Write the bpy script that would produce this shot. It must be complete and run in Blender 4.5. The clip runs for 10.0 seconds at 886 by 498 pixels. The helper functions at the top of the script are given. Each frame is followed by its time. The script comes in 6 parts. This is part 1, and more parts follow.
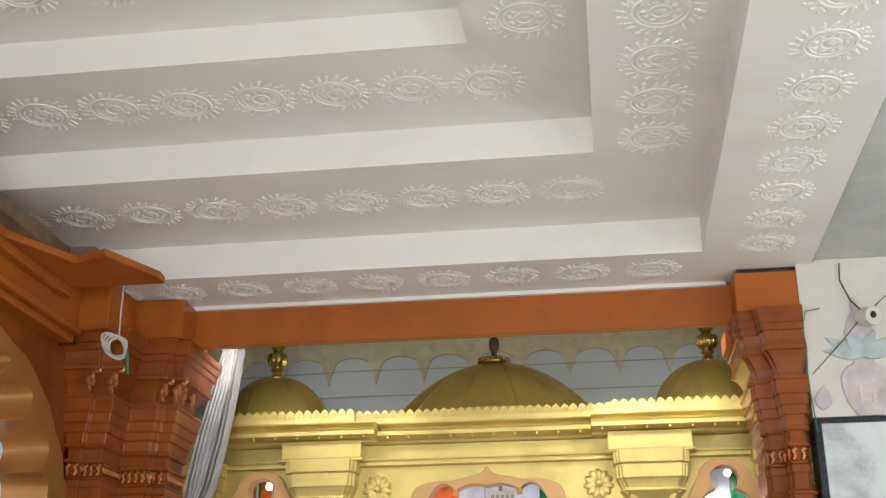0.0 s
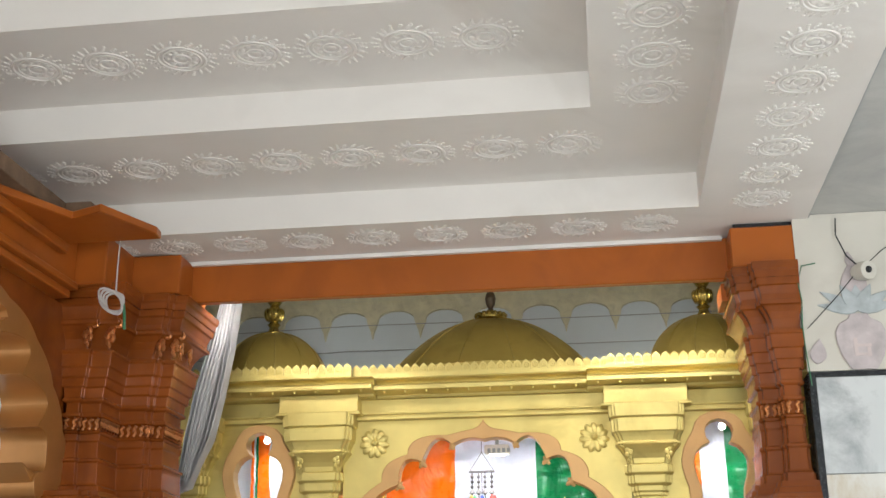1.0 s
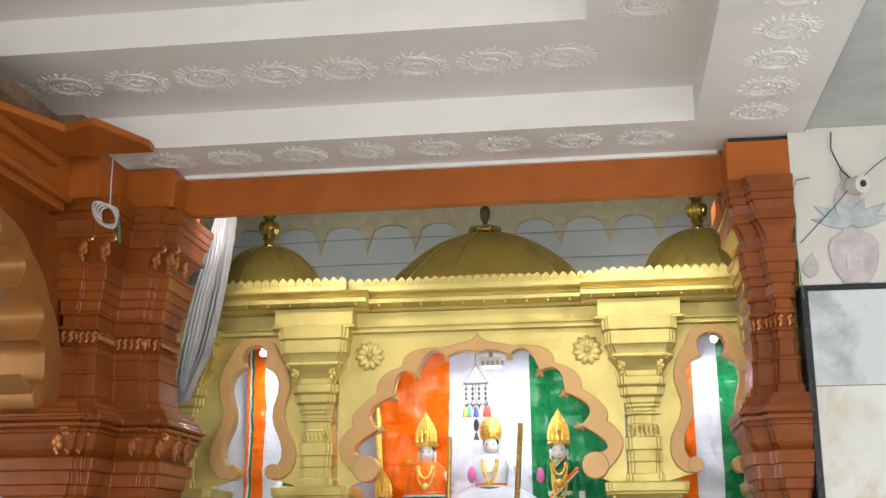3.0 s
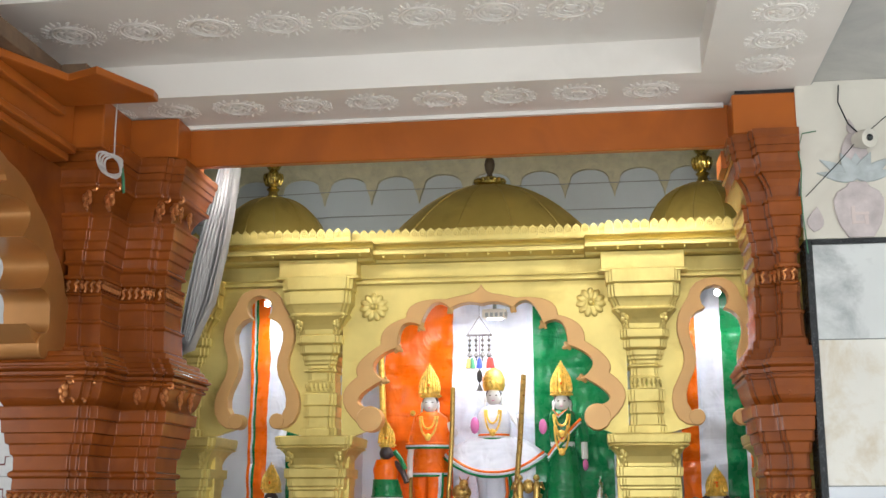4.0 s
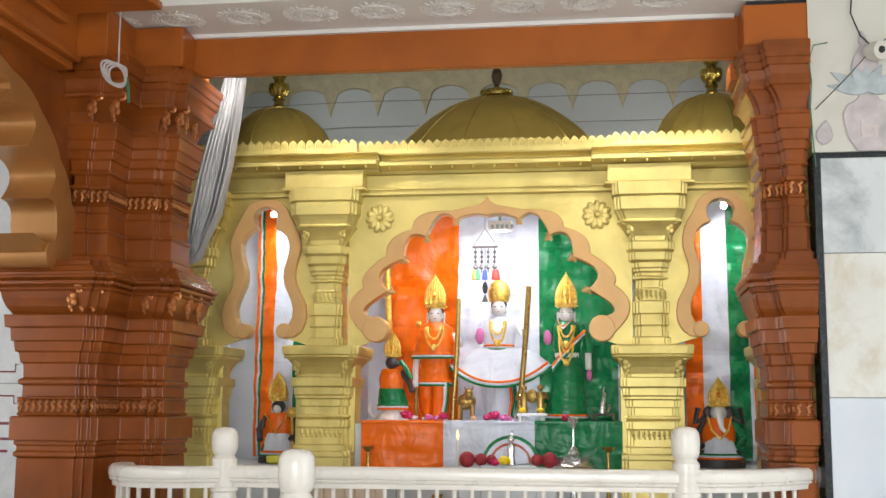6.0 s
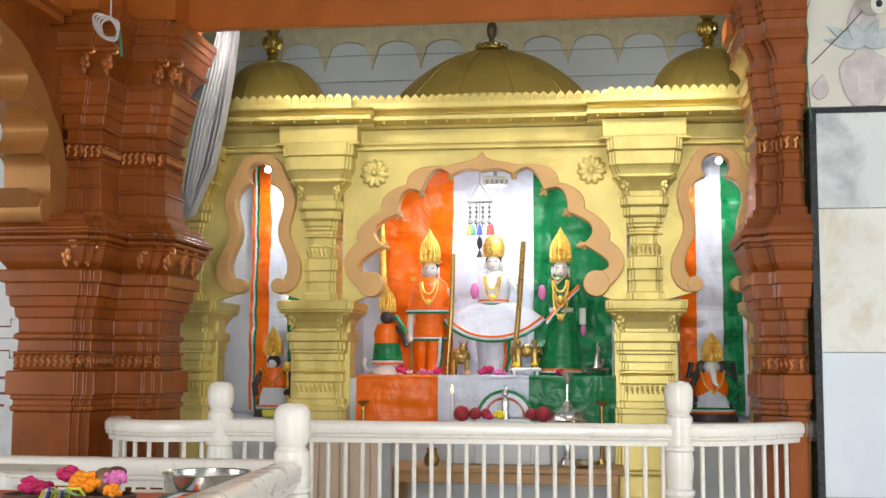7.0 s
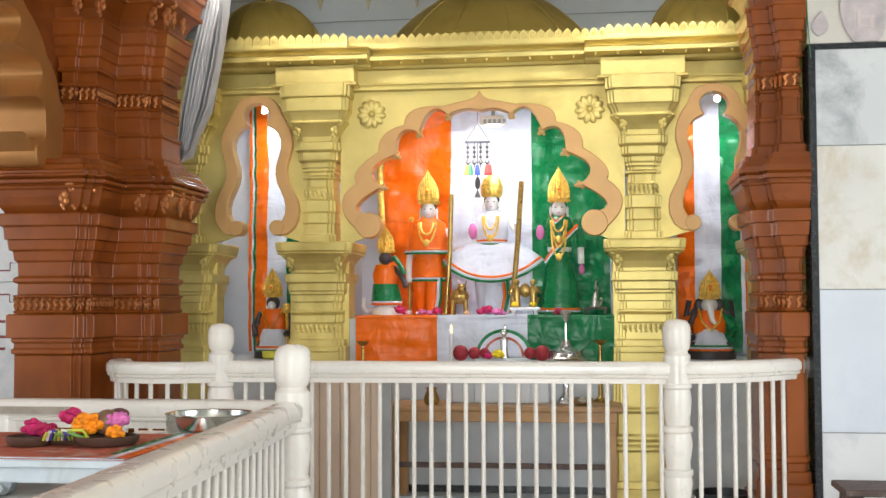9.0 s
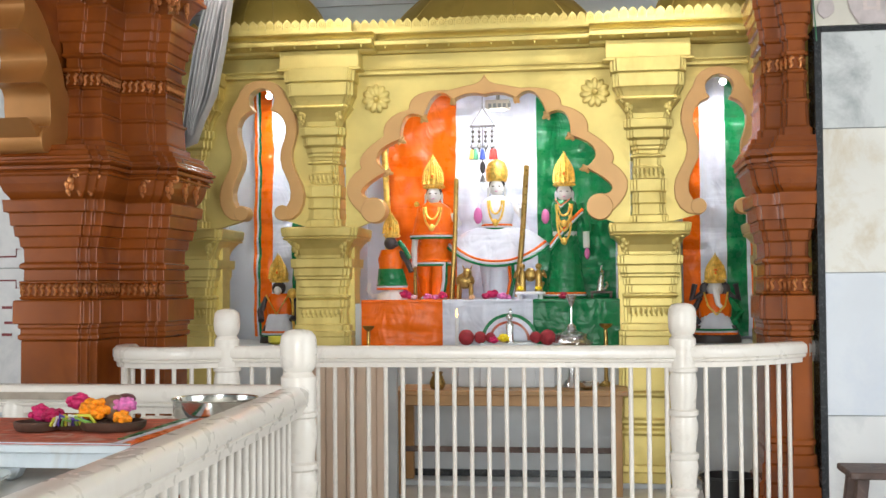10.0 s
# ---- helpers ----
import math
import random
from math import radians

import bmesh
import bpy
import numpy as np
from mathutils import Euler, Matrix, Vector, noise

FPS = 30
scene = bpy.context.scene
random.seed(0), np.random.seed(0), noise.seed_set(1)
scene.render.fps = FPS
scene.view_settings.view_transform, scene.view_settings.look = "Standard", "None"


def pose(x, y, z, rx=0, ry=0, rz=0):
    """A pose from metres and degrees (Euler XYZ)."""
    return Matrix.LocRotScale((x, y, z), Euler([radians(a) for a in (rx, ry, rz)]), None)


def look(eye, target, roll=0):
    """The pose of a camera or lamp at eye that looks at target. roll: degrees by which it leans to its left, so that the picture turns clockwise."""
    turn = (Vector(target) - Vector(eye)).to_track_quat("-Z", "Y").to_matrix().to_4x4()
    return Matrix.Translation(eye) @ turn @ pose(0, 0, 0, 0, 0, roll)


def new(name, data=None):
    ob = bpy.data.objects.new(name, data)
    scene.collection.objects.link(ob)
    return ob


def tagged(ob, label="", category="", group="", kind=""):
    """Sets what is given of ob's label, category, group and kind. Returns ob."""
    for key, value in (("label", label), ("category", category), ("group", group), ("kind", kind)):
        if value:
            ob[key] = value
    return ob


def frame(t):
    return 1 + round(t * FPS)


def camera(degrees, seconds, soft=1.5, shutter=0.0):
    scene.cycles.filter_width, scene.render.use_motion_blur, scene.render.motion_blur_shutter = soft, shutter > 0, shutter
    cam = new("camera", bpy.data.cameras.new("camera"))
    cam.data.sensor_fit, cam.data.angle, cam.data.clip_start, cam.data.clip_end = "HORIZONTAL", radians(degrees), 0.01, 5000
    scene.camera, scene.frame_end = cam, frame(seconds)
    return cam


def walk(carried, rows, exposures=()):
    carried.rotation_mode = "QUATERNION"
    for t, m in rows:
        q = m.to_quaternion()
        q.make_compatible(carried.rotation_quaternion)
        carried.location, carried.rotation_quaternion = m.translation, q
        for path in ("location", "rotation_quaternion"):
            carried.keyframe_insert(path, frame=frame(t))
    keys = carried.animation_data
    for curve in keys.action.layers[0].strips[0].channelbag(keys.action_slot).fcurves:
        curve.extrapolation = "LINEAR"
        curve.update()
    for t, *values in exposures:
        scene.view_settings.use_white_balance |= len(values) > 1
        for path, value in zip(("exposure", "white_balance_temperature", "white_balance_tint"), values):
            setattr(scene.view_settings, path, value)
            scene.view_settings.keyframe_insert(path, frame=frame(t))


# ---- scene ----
cam = camera(41.3, 10.0, soft=1.5)
EYE = (0.0, 0.0, 1.15)
# seconds, yaw, pitch, roll of a camera that tilts down from one standpoint
ROWS = [
    (0.0, 7.944, 20.832, 0.297),
    (0.5, 7.907, 19.765, 0.351),
    (1.0, 7.796, 18.645, 0.397),
    (1.5, 7.730, 17.573, 0.517),
    (2.0, 7.632, 16.528, 0.489),
    (2.5, 7.572, 15.536, 0.501),
    (4.0, 7.656, 12.102, 0.066),
    (4.5, 7.914, 10.959, -0.069),
    (5.0, 8.110, 9.841, -0.206),
    (5.5, 8.059, 8.880, -0.245),
    (7.0, 7.637, 5.610, -0.270),
    (7.5, 7.655, 4.801, -0.254),
    (8.0, 7.710, 4.109, -0.121),
    (8.5, 7.674, 3.419, 0.063),
    (9.0, 7.584, 2.711, 0.205),
    (9.5, 7.669, 2.219, 0.314),
    (10.0, 7.850, 1.961, 0.405),
]
walk(cam, [(t, pose(*EYE, 90 + pitch, roll, yaw)) for t, yaw, pitch, roll in ROWS], exposures=[(0.0, 0.18), (10.0, 0.26)])

# world and light: daylight falls in through openings behind and beside the camera
world = bpy.data.worlds.new("world")
scene.world = world
world.use_nodes = True
sky = world.node_tree.nodes.new("ShaderNodeTexSky")
sky.sky_type, sky.sun_disc, sky.sun_elevation, sky.sun_rotation = "NISHITA", False, radians(50), radians(200)
world.node_tree.links.new(sky.outputs[0], world.node_tree.nodes["Background"].inputs[0])
world.node_tree.nodes["Background"].inputs[1].default_value = 0.12
sun = new("sun", bpy.data.lights.new("sun", "SUN"))
sun.data.energy, sun.data.angle, sun.data.color = 5.0, radians(0.5), (1, 0.95, 0.88)
sun.matrix_world = look((0, 0, 20), (6, 8, 0))


def area(name, eye, target, w, h, watts, colour):
    lamp = new(name, bpy.data.lights.new(name, "AREA"))
    lamp.data.shape, lamp.data.size, lamp.data.size_y = "RECTANGLE", w, h
    lamp.data.energy, lamp.data.color = watts, colour
    lamp.matrix_world = look(eye, target)
    return lamp


DAY = (0.955, 0.99, 1.0)
area("doorway_light", (-0.5, -3.15, 1.55), (0.4, 3.0, 0.2), 2.2, 2.7, 205, DAY)
area("doorway_light", (3.9, 2.2, 1.6), (-0.5, 4.6, 0.1), 3.2, 2.6, 85, DAY)
area("doorway_light", (-6.4, 1.5, 1.6), (0, 4.5, 1.2), 3.2, 2.6, 55, DAY)


# ---- materials ----
def material(name, colour, rough=0.5, metal=0.0, vary=0.12, scale=6.0, bump=0.15, fine=90.0, island=0.0, coat=0.0, stain=None, stain_amount=0.0, stain_scale=2.0, spec=0.5, stain_lo=0.52, rv=0.12):
    """A procedural surface: two scales of variation in colour, gloss and relief."""
    m = bpy.data.materials.new(name)
    m.use_nodes = True
    nt = m.node_tree
    b = nt.nodes["Principled BSDF"]
    link = nt.links.new
    co = nt.nodes.new("ShaderNodeTexCoord")
    big, small = nt.nodes.new("ShaderNodeTexNoise"), nt.nodes.new("ShaderNodeTexNoise")
    big.inputs["Scale"].default_value, big.inputs["Detail"].default_value = scale, 6
    small.inputs["Scale"].default_value, small.inputs["Detail"].default_value = fine, 3
    geo = nt.nodes.new("ShaderNodeNewGeometry")
    link(geo.outputs["Position"], big.inputs["Vector"])
    link(geo.outputs["Position"], small.inputs["Vector"])
    ramp = nt.nodes.new("ShaderNodeMapRange")
    link(big.outputs["Fac"], ramp.inputs["Value"])
    ramp.inputs["From Min"].default_value, ramp.inputs["From Max"].default_value = 0.3, 0.7
    ramp.inputs["To Min"].default_value, ramp.inputs["To Max"].default_value = 1 - vary, 1 + vary
    hsv = nt.nodes.new("ShaderNodeHueSaturation")
    hsv.inputs["Color"].default_value = (*colour, 1)
    link(ramp.outputs[0], hsv.inputs["Value"])
    tint = hsv.outputs[0]
    if stain:
        n3 = nt.nodes.new("ShaderNodeTexNoise")
        n3.inputs["Scale"].default_value, n3.inputs["Detail"].default_value, n3.inputs["Distortion"].default_value = stain_scale, 8, 1.2
        link(geo.outputs["Position"], n3.inputs["Vector"])
        r3 = nt.nodes.new("ShaderNodeMapRange")
        link(n3.outputs["Fac"], r3.inputs["Value"])
        r3.inputs["From Min"].default_value, r3.inputs["From Max"].default_value = stain_lo, stain_lo + 0.18
        r3.inputs["To Max"].default_value = stain_amount
        mix = nt.nodes.new("ShaderNodeMixRGB")
        link(r3.outputs[0], mix.inputs[0])
        link(tint, mix.inputs[1])
        mix.inputs[2].default_value = (*stain, 1)
        tint = mix.outputs[0]
    link(tint, b.inputs["Base Color"])
    rr = nt.nodes.new("ShaderNodeMapRange")
    link(small.outputs["Fac"], rr.inputs["Value"])
    rr.inputs["To Min"].default_value, rr.inputs["To Max"].default_value = max(0.03, rough - rv), min(1, rough + rv)
    link(rr.outputs[0], b.inputs["Roughness"])
    b.inputs["Metallic"].default_value = metal
    b.inputs["Specular IOR Level"].default_value = spec
    b.inputs["Coat Weight"].default_value = coat
    b.inputs["Coat Roughness"].default_value = 0.15
    if bump:
        bp = nt.nodes.new("ShaderNodeBump")
        bp.inputs["Strength"].default_value, bp.inputs["Distance"].default_value = bump, 0.004
        add = nt.nodes.new("ShaderNodeMath")
        link(big.outputs["Fac"], add.inputs[0])
        link(small.outputs["Fac"], add.inputs[1])
        link(add.outputs[0], bp.inputs["Height"])
        link(bp.outputs[0], b.inputs["Normal"])
    return m


def glow(name, colour, strength):
    m = material(name, colour, 0.4)
    b = m.node_tree.nodes["Principled BSDF"]
    b.inputs["Emission Color"].default_value, b.inputs["Emission Strength"].default_value = (*colour, 1), strength
    return m


PLASTER = material("ceiling_plaster", (0.78, 0.75, 0.71), 0.75, vary=0.04, scale=1.5, bump=0.1, fine=40, stain=(0.50, 0.46, 0.41), stain_amount=0.3, stain_scale=1.1, stain_lo=0.56)
GOLD = material("gold_paint", (0.68, 0.555, 0.19), 0.42, metal=0.5, vary=0.16, scale=3.0, bump=0.05, fine=50, stain=(0.40, 0.28, 0.06), stain_amount=0.6, stain_scale=2.6, rv=0.08)
DOMEGOLD = material("dull_gold_paint", (0.44, 0.325, 0.078), 0.42, metal=0.55, vary=0.10, scale=3.0, bump=0.06, fine=40, rv=0.06, stain=(0.22, 0.16, 0.04), stain_amount=0.4, stain_scale=3)
FINIALGOLD = material("polished_gold_paint", (0.52, 0.39, 0.10), 0.24, metal=0.95, vary=0.2, scale=20, bump=0.1)
PEACH = material("bronze_edge_paint", (0.60, 0.35, 0.135), 0.42, metal=0.25, vary=0.06, scale=5, bump=0.05, fine=40, rv=0.05)
BROWN = material("copper_brown_paint", (0.26, 0.066, 0.010), 0.22, metal=0.08, vary=0.2, scale=3, bump=0.03, fine=26, coat=0.04, spec=0.42, rv=0.05, stain=(0.13, 0.028, 0.006), stain_amount=0.5, stain_scale=2.4)
BEAM = material("brown_beam_paint", (0.38, 0.100, 0.014), 0.34, spec=0.3, vary=0.12, scale=2, bump=0.03, fine=26, coat=0.04, rv=0.05, stain=(0.22, 0.055, 0.012), stain_amount=0.45)
COPPER = material("copper_highlight_paint", (0.58, 0.23, 0.08), 0.30, metal=0.75, vary=0.1, bump=0.1)
WHITE = material("white_enamel", (0.80, 0.745, 0.675), 0.28, vary=0.04, scale=2, bump=0.0, fine=14, coat=0.3, rv=0.03, stain=(0.52, 0.43, 0.35), stain_amount=0.35, stain_scale=5, stain_lo=0.56)
BACKWALL = material("pale_wall", (0.66, 0.72, 0.74), 0.5, vary=0.05, scale=2)
CREAM = material("cream_band", (0.66, 0.62, 0.43), 0.7, vary=0.10, scale=14, bump=1.0, fine=34, stain=(0.50, 0.47, 0.33), stain_amount=0.5, stain_scale=16)
NICHE = material("niche_white", (0.70, 0.73, 0.79), 0.5, vary=0.04)
BLACK = material("black_granite", (0.02, 0.022, 0.025), 0.25, vary=0.3, scale=60)
GREY = material("grey_paint", (0.35, 0.36, 0.36), 0.5, vary=0.1)
FLOORSTONE = material("floor_marble", (0.70, 0.67, 0.63), 0.22, vary=0.1, scale=2, bump=0.03, stain=(0.4, 0.39, 0.38), stain_amount=0.5)


def marble(name, colour, vein, amount, scale=1.6):
    m = material(name, colour, 0.22, vary=0.06, scale=2.5, bump=0.02, fine=12, stain=vein, stain_amount=min(1.0, amount * 1.25), stain_scale=scale * 0.7, stain_lo=0.47)
    for n in m.node_tree.nodes:
        if n.type == "TEX_NOISE" and n.inputs["Distortion"].default_value > 1:
            n.inputs["Distortion"].default_value, n.inputs["Roughness"].default_value = 0.5, 0.68
    info = m.node_tree.nodes.new("ShaderNodeObjectInfo")
    for n in [n for n in m.node_tree.nodes if n.type == "TEX_NOISE"]:
        n.noise_dimensions = "4D"
        mul = m.node_tree.nodes.new("ShaderNodeMath")
        mul.operation = "MULTIPLY"
        mul.inputs[1].default_value = 40
        m.node_tree.links.new(info.outputs["Random"], mul.inputs[0])
        m.node_tree.links.new(mul.outputs[0], n.inputs["W"])
    return m


def satin(name, colour, rough=0.3):
    """Crinkled satin: creases that run mostly across, and fine crush."""
    m = material(name, colour, rough, vary=0.06, scale=9, bump=0.0, fine=20, spec=0.3)
    nt = m.node_tree
    geo = [n for n in nt.nodes if n.type == "NEW_GEOMETRY"][0]
    hs = []
    for sc, dist in (((2.0, 2.0, 8.0), 0.9), ((7.0, 7.0, 4.0), 1.2)):
        mp = nt.nodes.new("ShaderNodeMapping")
        mp.inputs["Scale"].default_value = sc
        nz = nt.nodes.new("ShaderNodeTexNoise")
        nz.inputs["Scale"].default_value, nz.inputs["Detail"].default_value, nz.inputs["Distortion"].default_value = 1.0, 2, dist
        nt.links.new(geo.outputs["Position"], mp.inputs[0])
        nt.links.new(mp.outputs[0], nz.inputs["Vector"])
        hs.append(nz)
    add = nt.nodes.new("ShaderNodeMath")
    nt.links.new(hs[0].outputs["Fac"], add.inputs[0])
    nt.links.new(hs[1].outputs["Fac"], add.inputs[1])
    bp = nt.nodes.new("ShaderNodeBump")
    bp.inputs["Strength"].default_value, bp.inputs["Distance"].default_value = 0.5, 0.035
    nt.links.new(add.outputs[0], bp.inputs["Height"])
    nt.links.new(bp.outputs[0], nt.nodes["Principled BSDF"].inputs["Normal"])
    return m


MARBLE = marble("wall_marble", (0.68, 0.68, 0.68), (0.48, 0.50, 0.52), 0.7, 3.5)


# ---- builders ----
def part(name, bm, mat, parent=None, label="", bevel=0.0, smooth=False):
    bmesh.ops.recalc_face_normals(bm, faces=bm.faces)
    if bevel:
        sharp = [e for e in bm.edges if len(e.link_faces) == 2 and e.calc_face_angle(0) > 0.6]
        bmesh.ops.bevel(bm, geom=sharp, offset=bevel, segments=1, affect="EDGES", clamp_overlap=True)
    me = bpy.data.meshes.new(name)
    bm.to_mesh(me)
    bm.free()
    for mm in mat if isinstance(mat, (list, tuple)) else [mat]:
        me.materials.append(mm)
    if smooth:
        me.polygons.foreach_set("use_smooth", [True] * len(me.polygons))
        me.set_sharp_from_angle(angle=radians(40))
    ob = new(name, me)
    if parent:
        ob.parent = parent
        ob.matrix_parent_inverse = Matrix.Translation(-parent.location) if parent.type == "EMPTY" else Matrix()
    if label:
        tagged(ob, label)
    return ob


def thing(name, at, label, category, group="", kind=""):
    e = new(name)
    e.location = at
    e.empty_display_size = 0.1
    return tagged(e, label, category, group, kind)


def box(bm, x0, x1, y0, y1, z0, z1, mi=0):
    v = [bm.verts.new((x, y, z)) for z in (z0, z1) for y in (y0, y1) for x in (x0, x1)]
    for f in ((0, 2, 3, 1), (4, 5, 7, 6), (0, 1, 5, 4), (2, 6, 7, 3), (0, 4, 6, 2), (1, 3, 7, 5)):
        bm.faces.new([v[i] for i in f]).material_index = mi
    return bm


def boxes(*list_of):
    bm = bmesh.new()
    for b in list_of:
        box(bm, *b)
    return bm


def prism(bm, outline, y0, y1, mi=0):
    """A flat shape given in x and z, between two depths."""
    a = [bm.verts.new((x, y0, z)) for x, z in outline]
    b = [bm.verts.new((x, y1, z)) for x, z in outline]
    n = len(a)
    fs = [bm.faces.new(a), bm.faces.new(b[::-1])]
    for f in fs:
        f.normal_update()
    bmesh.ops.triangulate(bm, faces=fs)
    for i in range(n):
        bm.faces.new((a[i], b[i], b[(i + 1) % n], a[(i + 1) % n])).material_index = mi
    return bm


def loft(bm, rings, cap=True, mi=0):
    """Joins closed rings of points of equal count."""
    vs = [[bm.verts.new(p) for p in r] for r in rings]
    n = len(vs[0])
    for a, b in zip(vs, vs[1:]):
        for i in range(n):
            bm.faces.new((a[i], a[(i + 1) % n], b[(i + 1) % n], b[i])).material_index = mi
    if cap:
        bm.faces.new(vs[0][::-1]).material_index = mi
        bm.faces.new(vs[-1]).material_index = mi
    return bm


def lathe(bm, profile, cx=0, cy=0, cz=0, n=20, mi=0):
    return loft(bm, [[(cx + r * math.cos(2 * math.pi * i / n), cy + r * math.sin(2 * math.pi * i / n), cz + z) for i in range(n)] for r, z in profile], mi=mi)


def tube(bm, pts, r, n=8, mi=0, taper=1.0):
    pts = [Vector(p) for p in pts]
    rings = []
    up = Vector((0.13, 0.31, 0.94))
    for i, p in enumerate(pts):
        d = (pts[min(i + 1, len(pts) - 1)] - pts[max(i - 1, 0)]).normalized()
        s = d.cross(up)
        s = s.normalized() if s.length > 1e-3 else d.orthogonal().normalized()
        u = s.cross(d)
        rr = r * (1 + (taper - 1) * i / max(1, len(pts) - 1))
        rings.append([p + rr * (math.cos(2 * math.pi * k / n) * s + math.sin(2 * math.pi * k / n) * u) for k in range(n)])
    return loft(bm, rings, mi=mi)


def ball(bm, c, r, sx=1, sy=1, sz=1, seg=12, rings=8, mi=0):
    prof = [(max(0.001, math.sin(math.pi * i / rings)) * r, -math.cos(math.pi * i / rings) * r) for i in range(rings + 1)]
    return loft(bm, [[(c[0] + sx * q * math.cos(2 * math.pi * k / seg), c[1] + sy * q * math.sin(2 * math.pi * k / seg), c[2] + sz * z) for k in range(seg)] for q, z in prof], mi=mi)

# ---- large structure ----
tagged(part("floor", boxes((-7, 4.5, -3.2, 8.4, -0.1, 0.0)), FLOORSTONE), "pale polished marble floor of the temple hall", "floor", kind="structure")
tagged(part("wall_back", boxes((-7, 4.5, 8.2, 8.4, 0, 3.99)), BACKWALL), "pale blue-grey wall behind the shrine", "wall", kind="structure")
wall_right = tagged(part("wall_right", boxes((1.046, 4.5, 5.845, 6.0, 0, 3.22)), GREY), "marble clad wall beside the shrine", "wall", kind="structure")
wall_left = tagged(part("wall_left", boxes((-7, -3.0, 6.55, 6.7, 0, 3.99)), GREY), "marble tiled wall with painted red panel lines", "wall", kind="structure")
tagged(part("wall_east", boxes((4.5, 4.6, -3.2, 0.4, 0, 3.99), (4.5, 4.6, 4.0, 8.4, 0, 3.99), (4.5, 4.6, 0.4, 4.0, 3.0, 3.99)), BACKWALL), "plain pale side wall with a wide doorway", "wall", kind="structure")
tagged(part("wall_west", boxes((-7.1, -7, -3.2, -0.2, 0, 3.99), (-7.1, -7, 3.2, 8.4, 0, 3.99), (-7.1, -7, -0.2, 3.2, 3.0, 3.99)), BACKWALL), "plain pale side wall with a wide doorway", "wall", kind="structure")
tagged(part("wall_south", boxes((-7, -3.0, -3.3, -3.2, 0, 3.99), (0.6, 4.5, -3.3, -3.2, 0, 3.99), (-3.0, 0.6, -3.3, -3.2, 3.0, 3.99)), BACKWALL), "plain pale wall with the hall's entrance", "wall", kind="structure")


def rosette(bm, x, y, z, r=0.105):
    """Moulded plaster flower on a soffit: a rolled double ring, a swirling middle and a fringe of lacy sprigs."""
    n = 20
    for ri, rw, h in ((r * 0.98, 0.018, 0.006), (r * 0.78, 0.013, 0.0045), (r * 0.36, 0.016, 0.005)):
        loft(bm, [[(x + (ri + a) * math.cos(2 * math.pi * i / n), y + (ri + a) * math.sin(2 * math.pi * i / n), z - b) for i in range(n)] for a, b in ((-rw / 2, -0.002), (-rw / 4, h), (rw / 4, h), (rw / 2, -0.002))], cap=False)
    ball(bm, (x, y, z), 0.024, 1, 1, 0.3, 8, 5)
    for i in range(10):
        a = 2 * math.pi * (i + 0.4 * random.random()) / 10
        ball(bm, (x + r * 0.58 * math.cos(a), y + r * 0.58 * math.sin(a), z), 0.014, 1.1, 1.0, 0.4, 6, 4)
    for i in range(22):
        a = 2 * math.pi * (i + 0.3 * random.random()) / 22
        for d, w, q in ((1.16, 0.011, 0.0), (1.29, 0.010, 0.05), (1.41 + 0.05 * (i % 2), 0.009, 0.09)):
            ball(bm, (x + r * d * math.cos(a + q), y + r * d * math.sin(a + q), z), w * random.uniform(0.75, 1.15), 1.05, 1.05, 0.5, 6, 4)


def ceiling_mesh():
    bm = bmesh.new()
    # right, far, left, near edges of each step, and the height of its soffit
    steps = [(1.09, 6.06, -3.6, -2.6, 3.20), (0.53, 5.565, -3.3, -1.6, 3.383), (0.02, 4.73, -3.2, -0.8, 3.559), (-0.455, 4.02, -3.1, 0.0, 3.722), (-0.9, 3.3, -2.9, 0.6, 3.90)]
    for i, (r, f, l, n, z) in enumerate(steps):
        if i + 1 < len(steps):
            r2, f2, l2, n2, z2 = steps[i + 1]
            o = [bm.verts.new(p) for p in ((l, n, z), (r, n, z), (r, f, z), (l, f, z))]
            q = [bm.verts.new(p) for p in ((l2, n2, z), (r2, n2, z), (r2, f2, z), (l2, f2, z))]
            u = [bm.verts.new(p) for p in ((l2, n2, z2), (r2, n2, z2), (r2, f2, z2), (l2, f2, z2))]
            for k in range(4):
                j = (k + 1) % 4
                bm.faces.new((o[k], o[j], q[j], q[k]))
                bm.faces.new((q[k], q[j], u[j], u[k]))
        else:
            bm.faces.new([bm.verts.new(p) for p in ((l, n, z), (r, n, z), (r, f, z), (l, f, z))])
    # plain slab over the whole hall and the flat soffits of the aisles
    box(bm, -7, 4.5, -3.2, 8.4, 4.0, 4.1)
    box(bm, -7, -3.604, -3.2, 6.0, 3.6, 3.7)
    for k in range(9):
        rosette(bm, -2.86 + 0.346 * k, 5.122, 3.383)
    for k in range(8):
        rosette(bm, 0.275, 4.62 - 0.335 * k, 3.383, 0.105)
    for k in range(8):
        rosette(bm, -2.71 + 0.33 * k, 4.356, 3.559)
    for k in range(6):
        rosette(bm, -0.215, 3.87 - 0.335 * k, 3.559, 0.105)
    for k in range(6):
        rosette(bm, -2.50 + 0.33 * k, 3.66, 3.722)
    for k in range(9):
        rosette(bm, -2.598 + 0.3615 * k, 5.785, 3.20, 0.095)
    for k in range(10):
        rosette(bm, 0.825, 5.50 - 0.316 * k, 3.20, 0.092)
    return bm


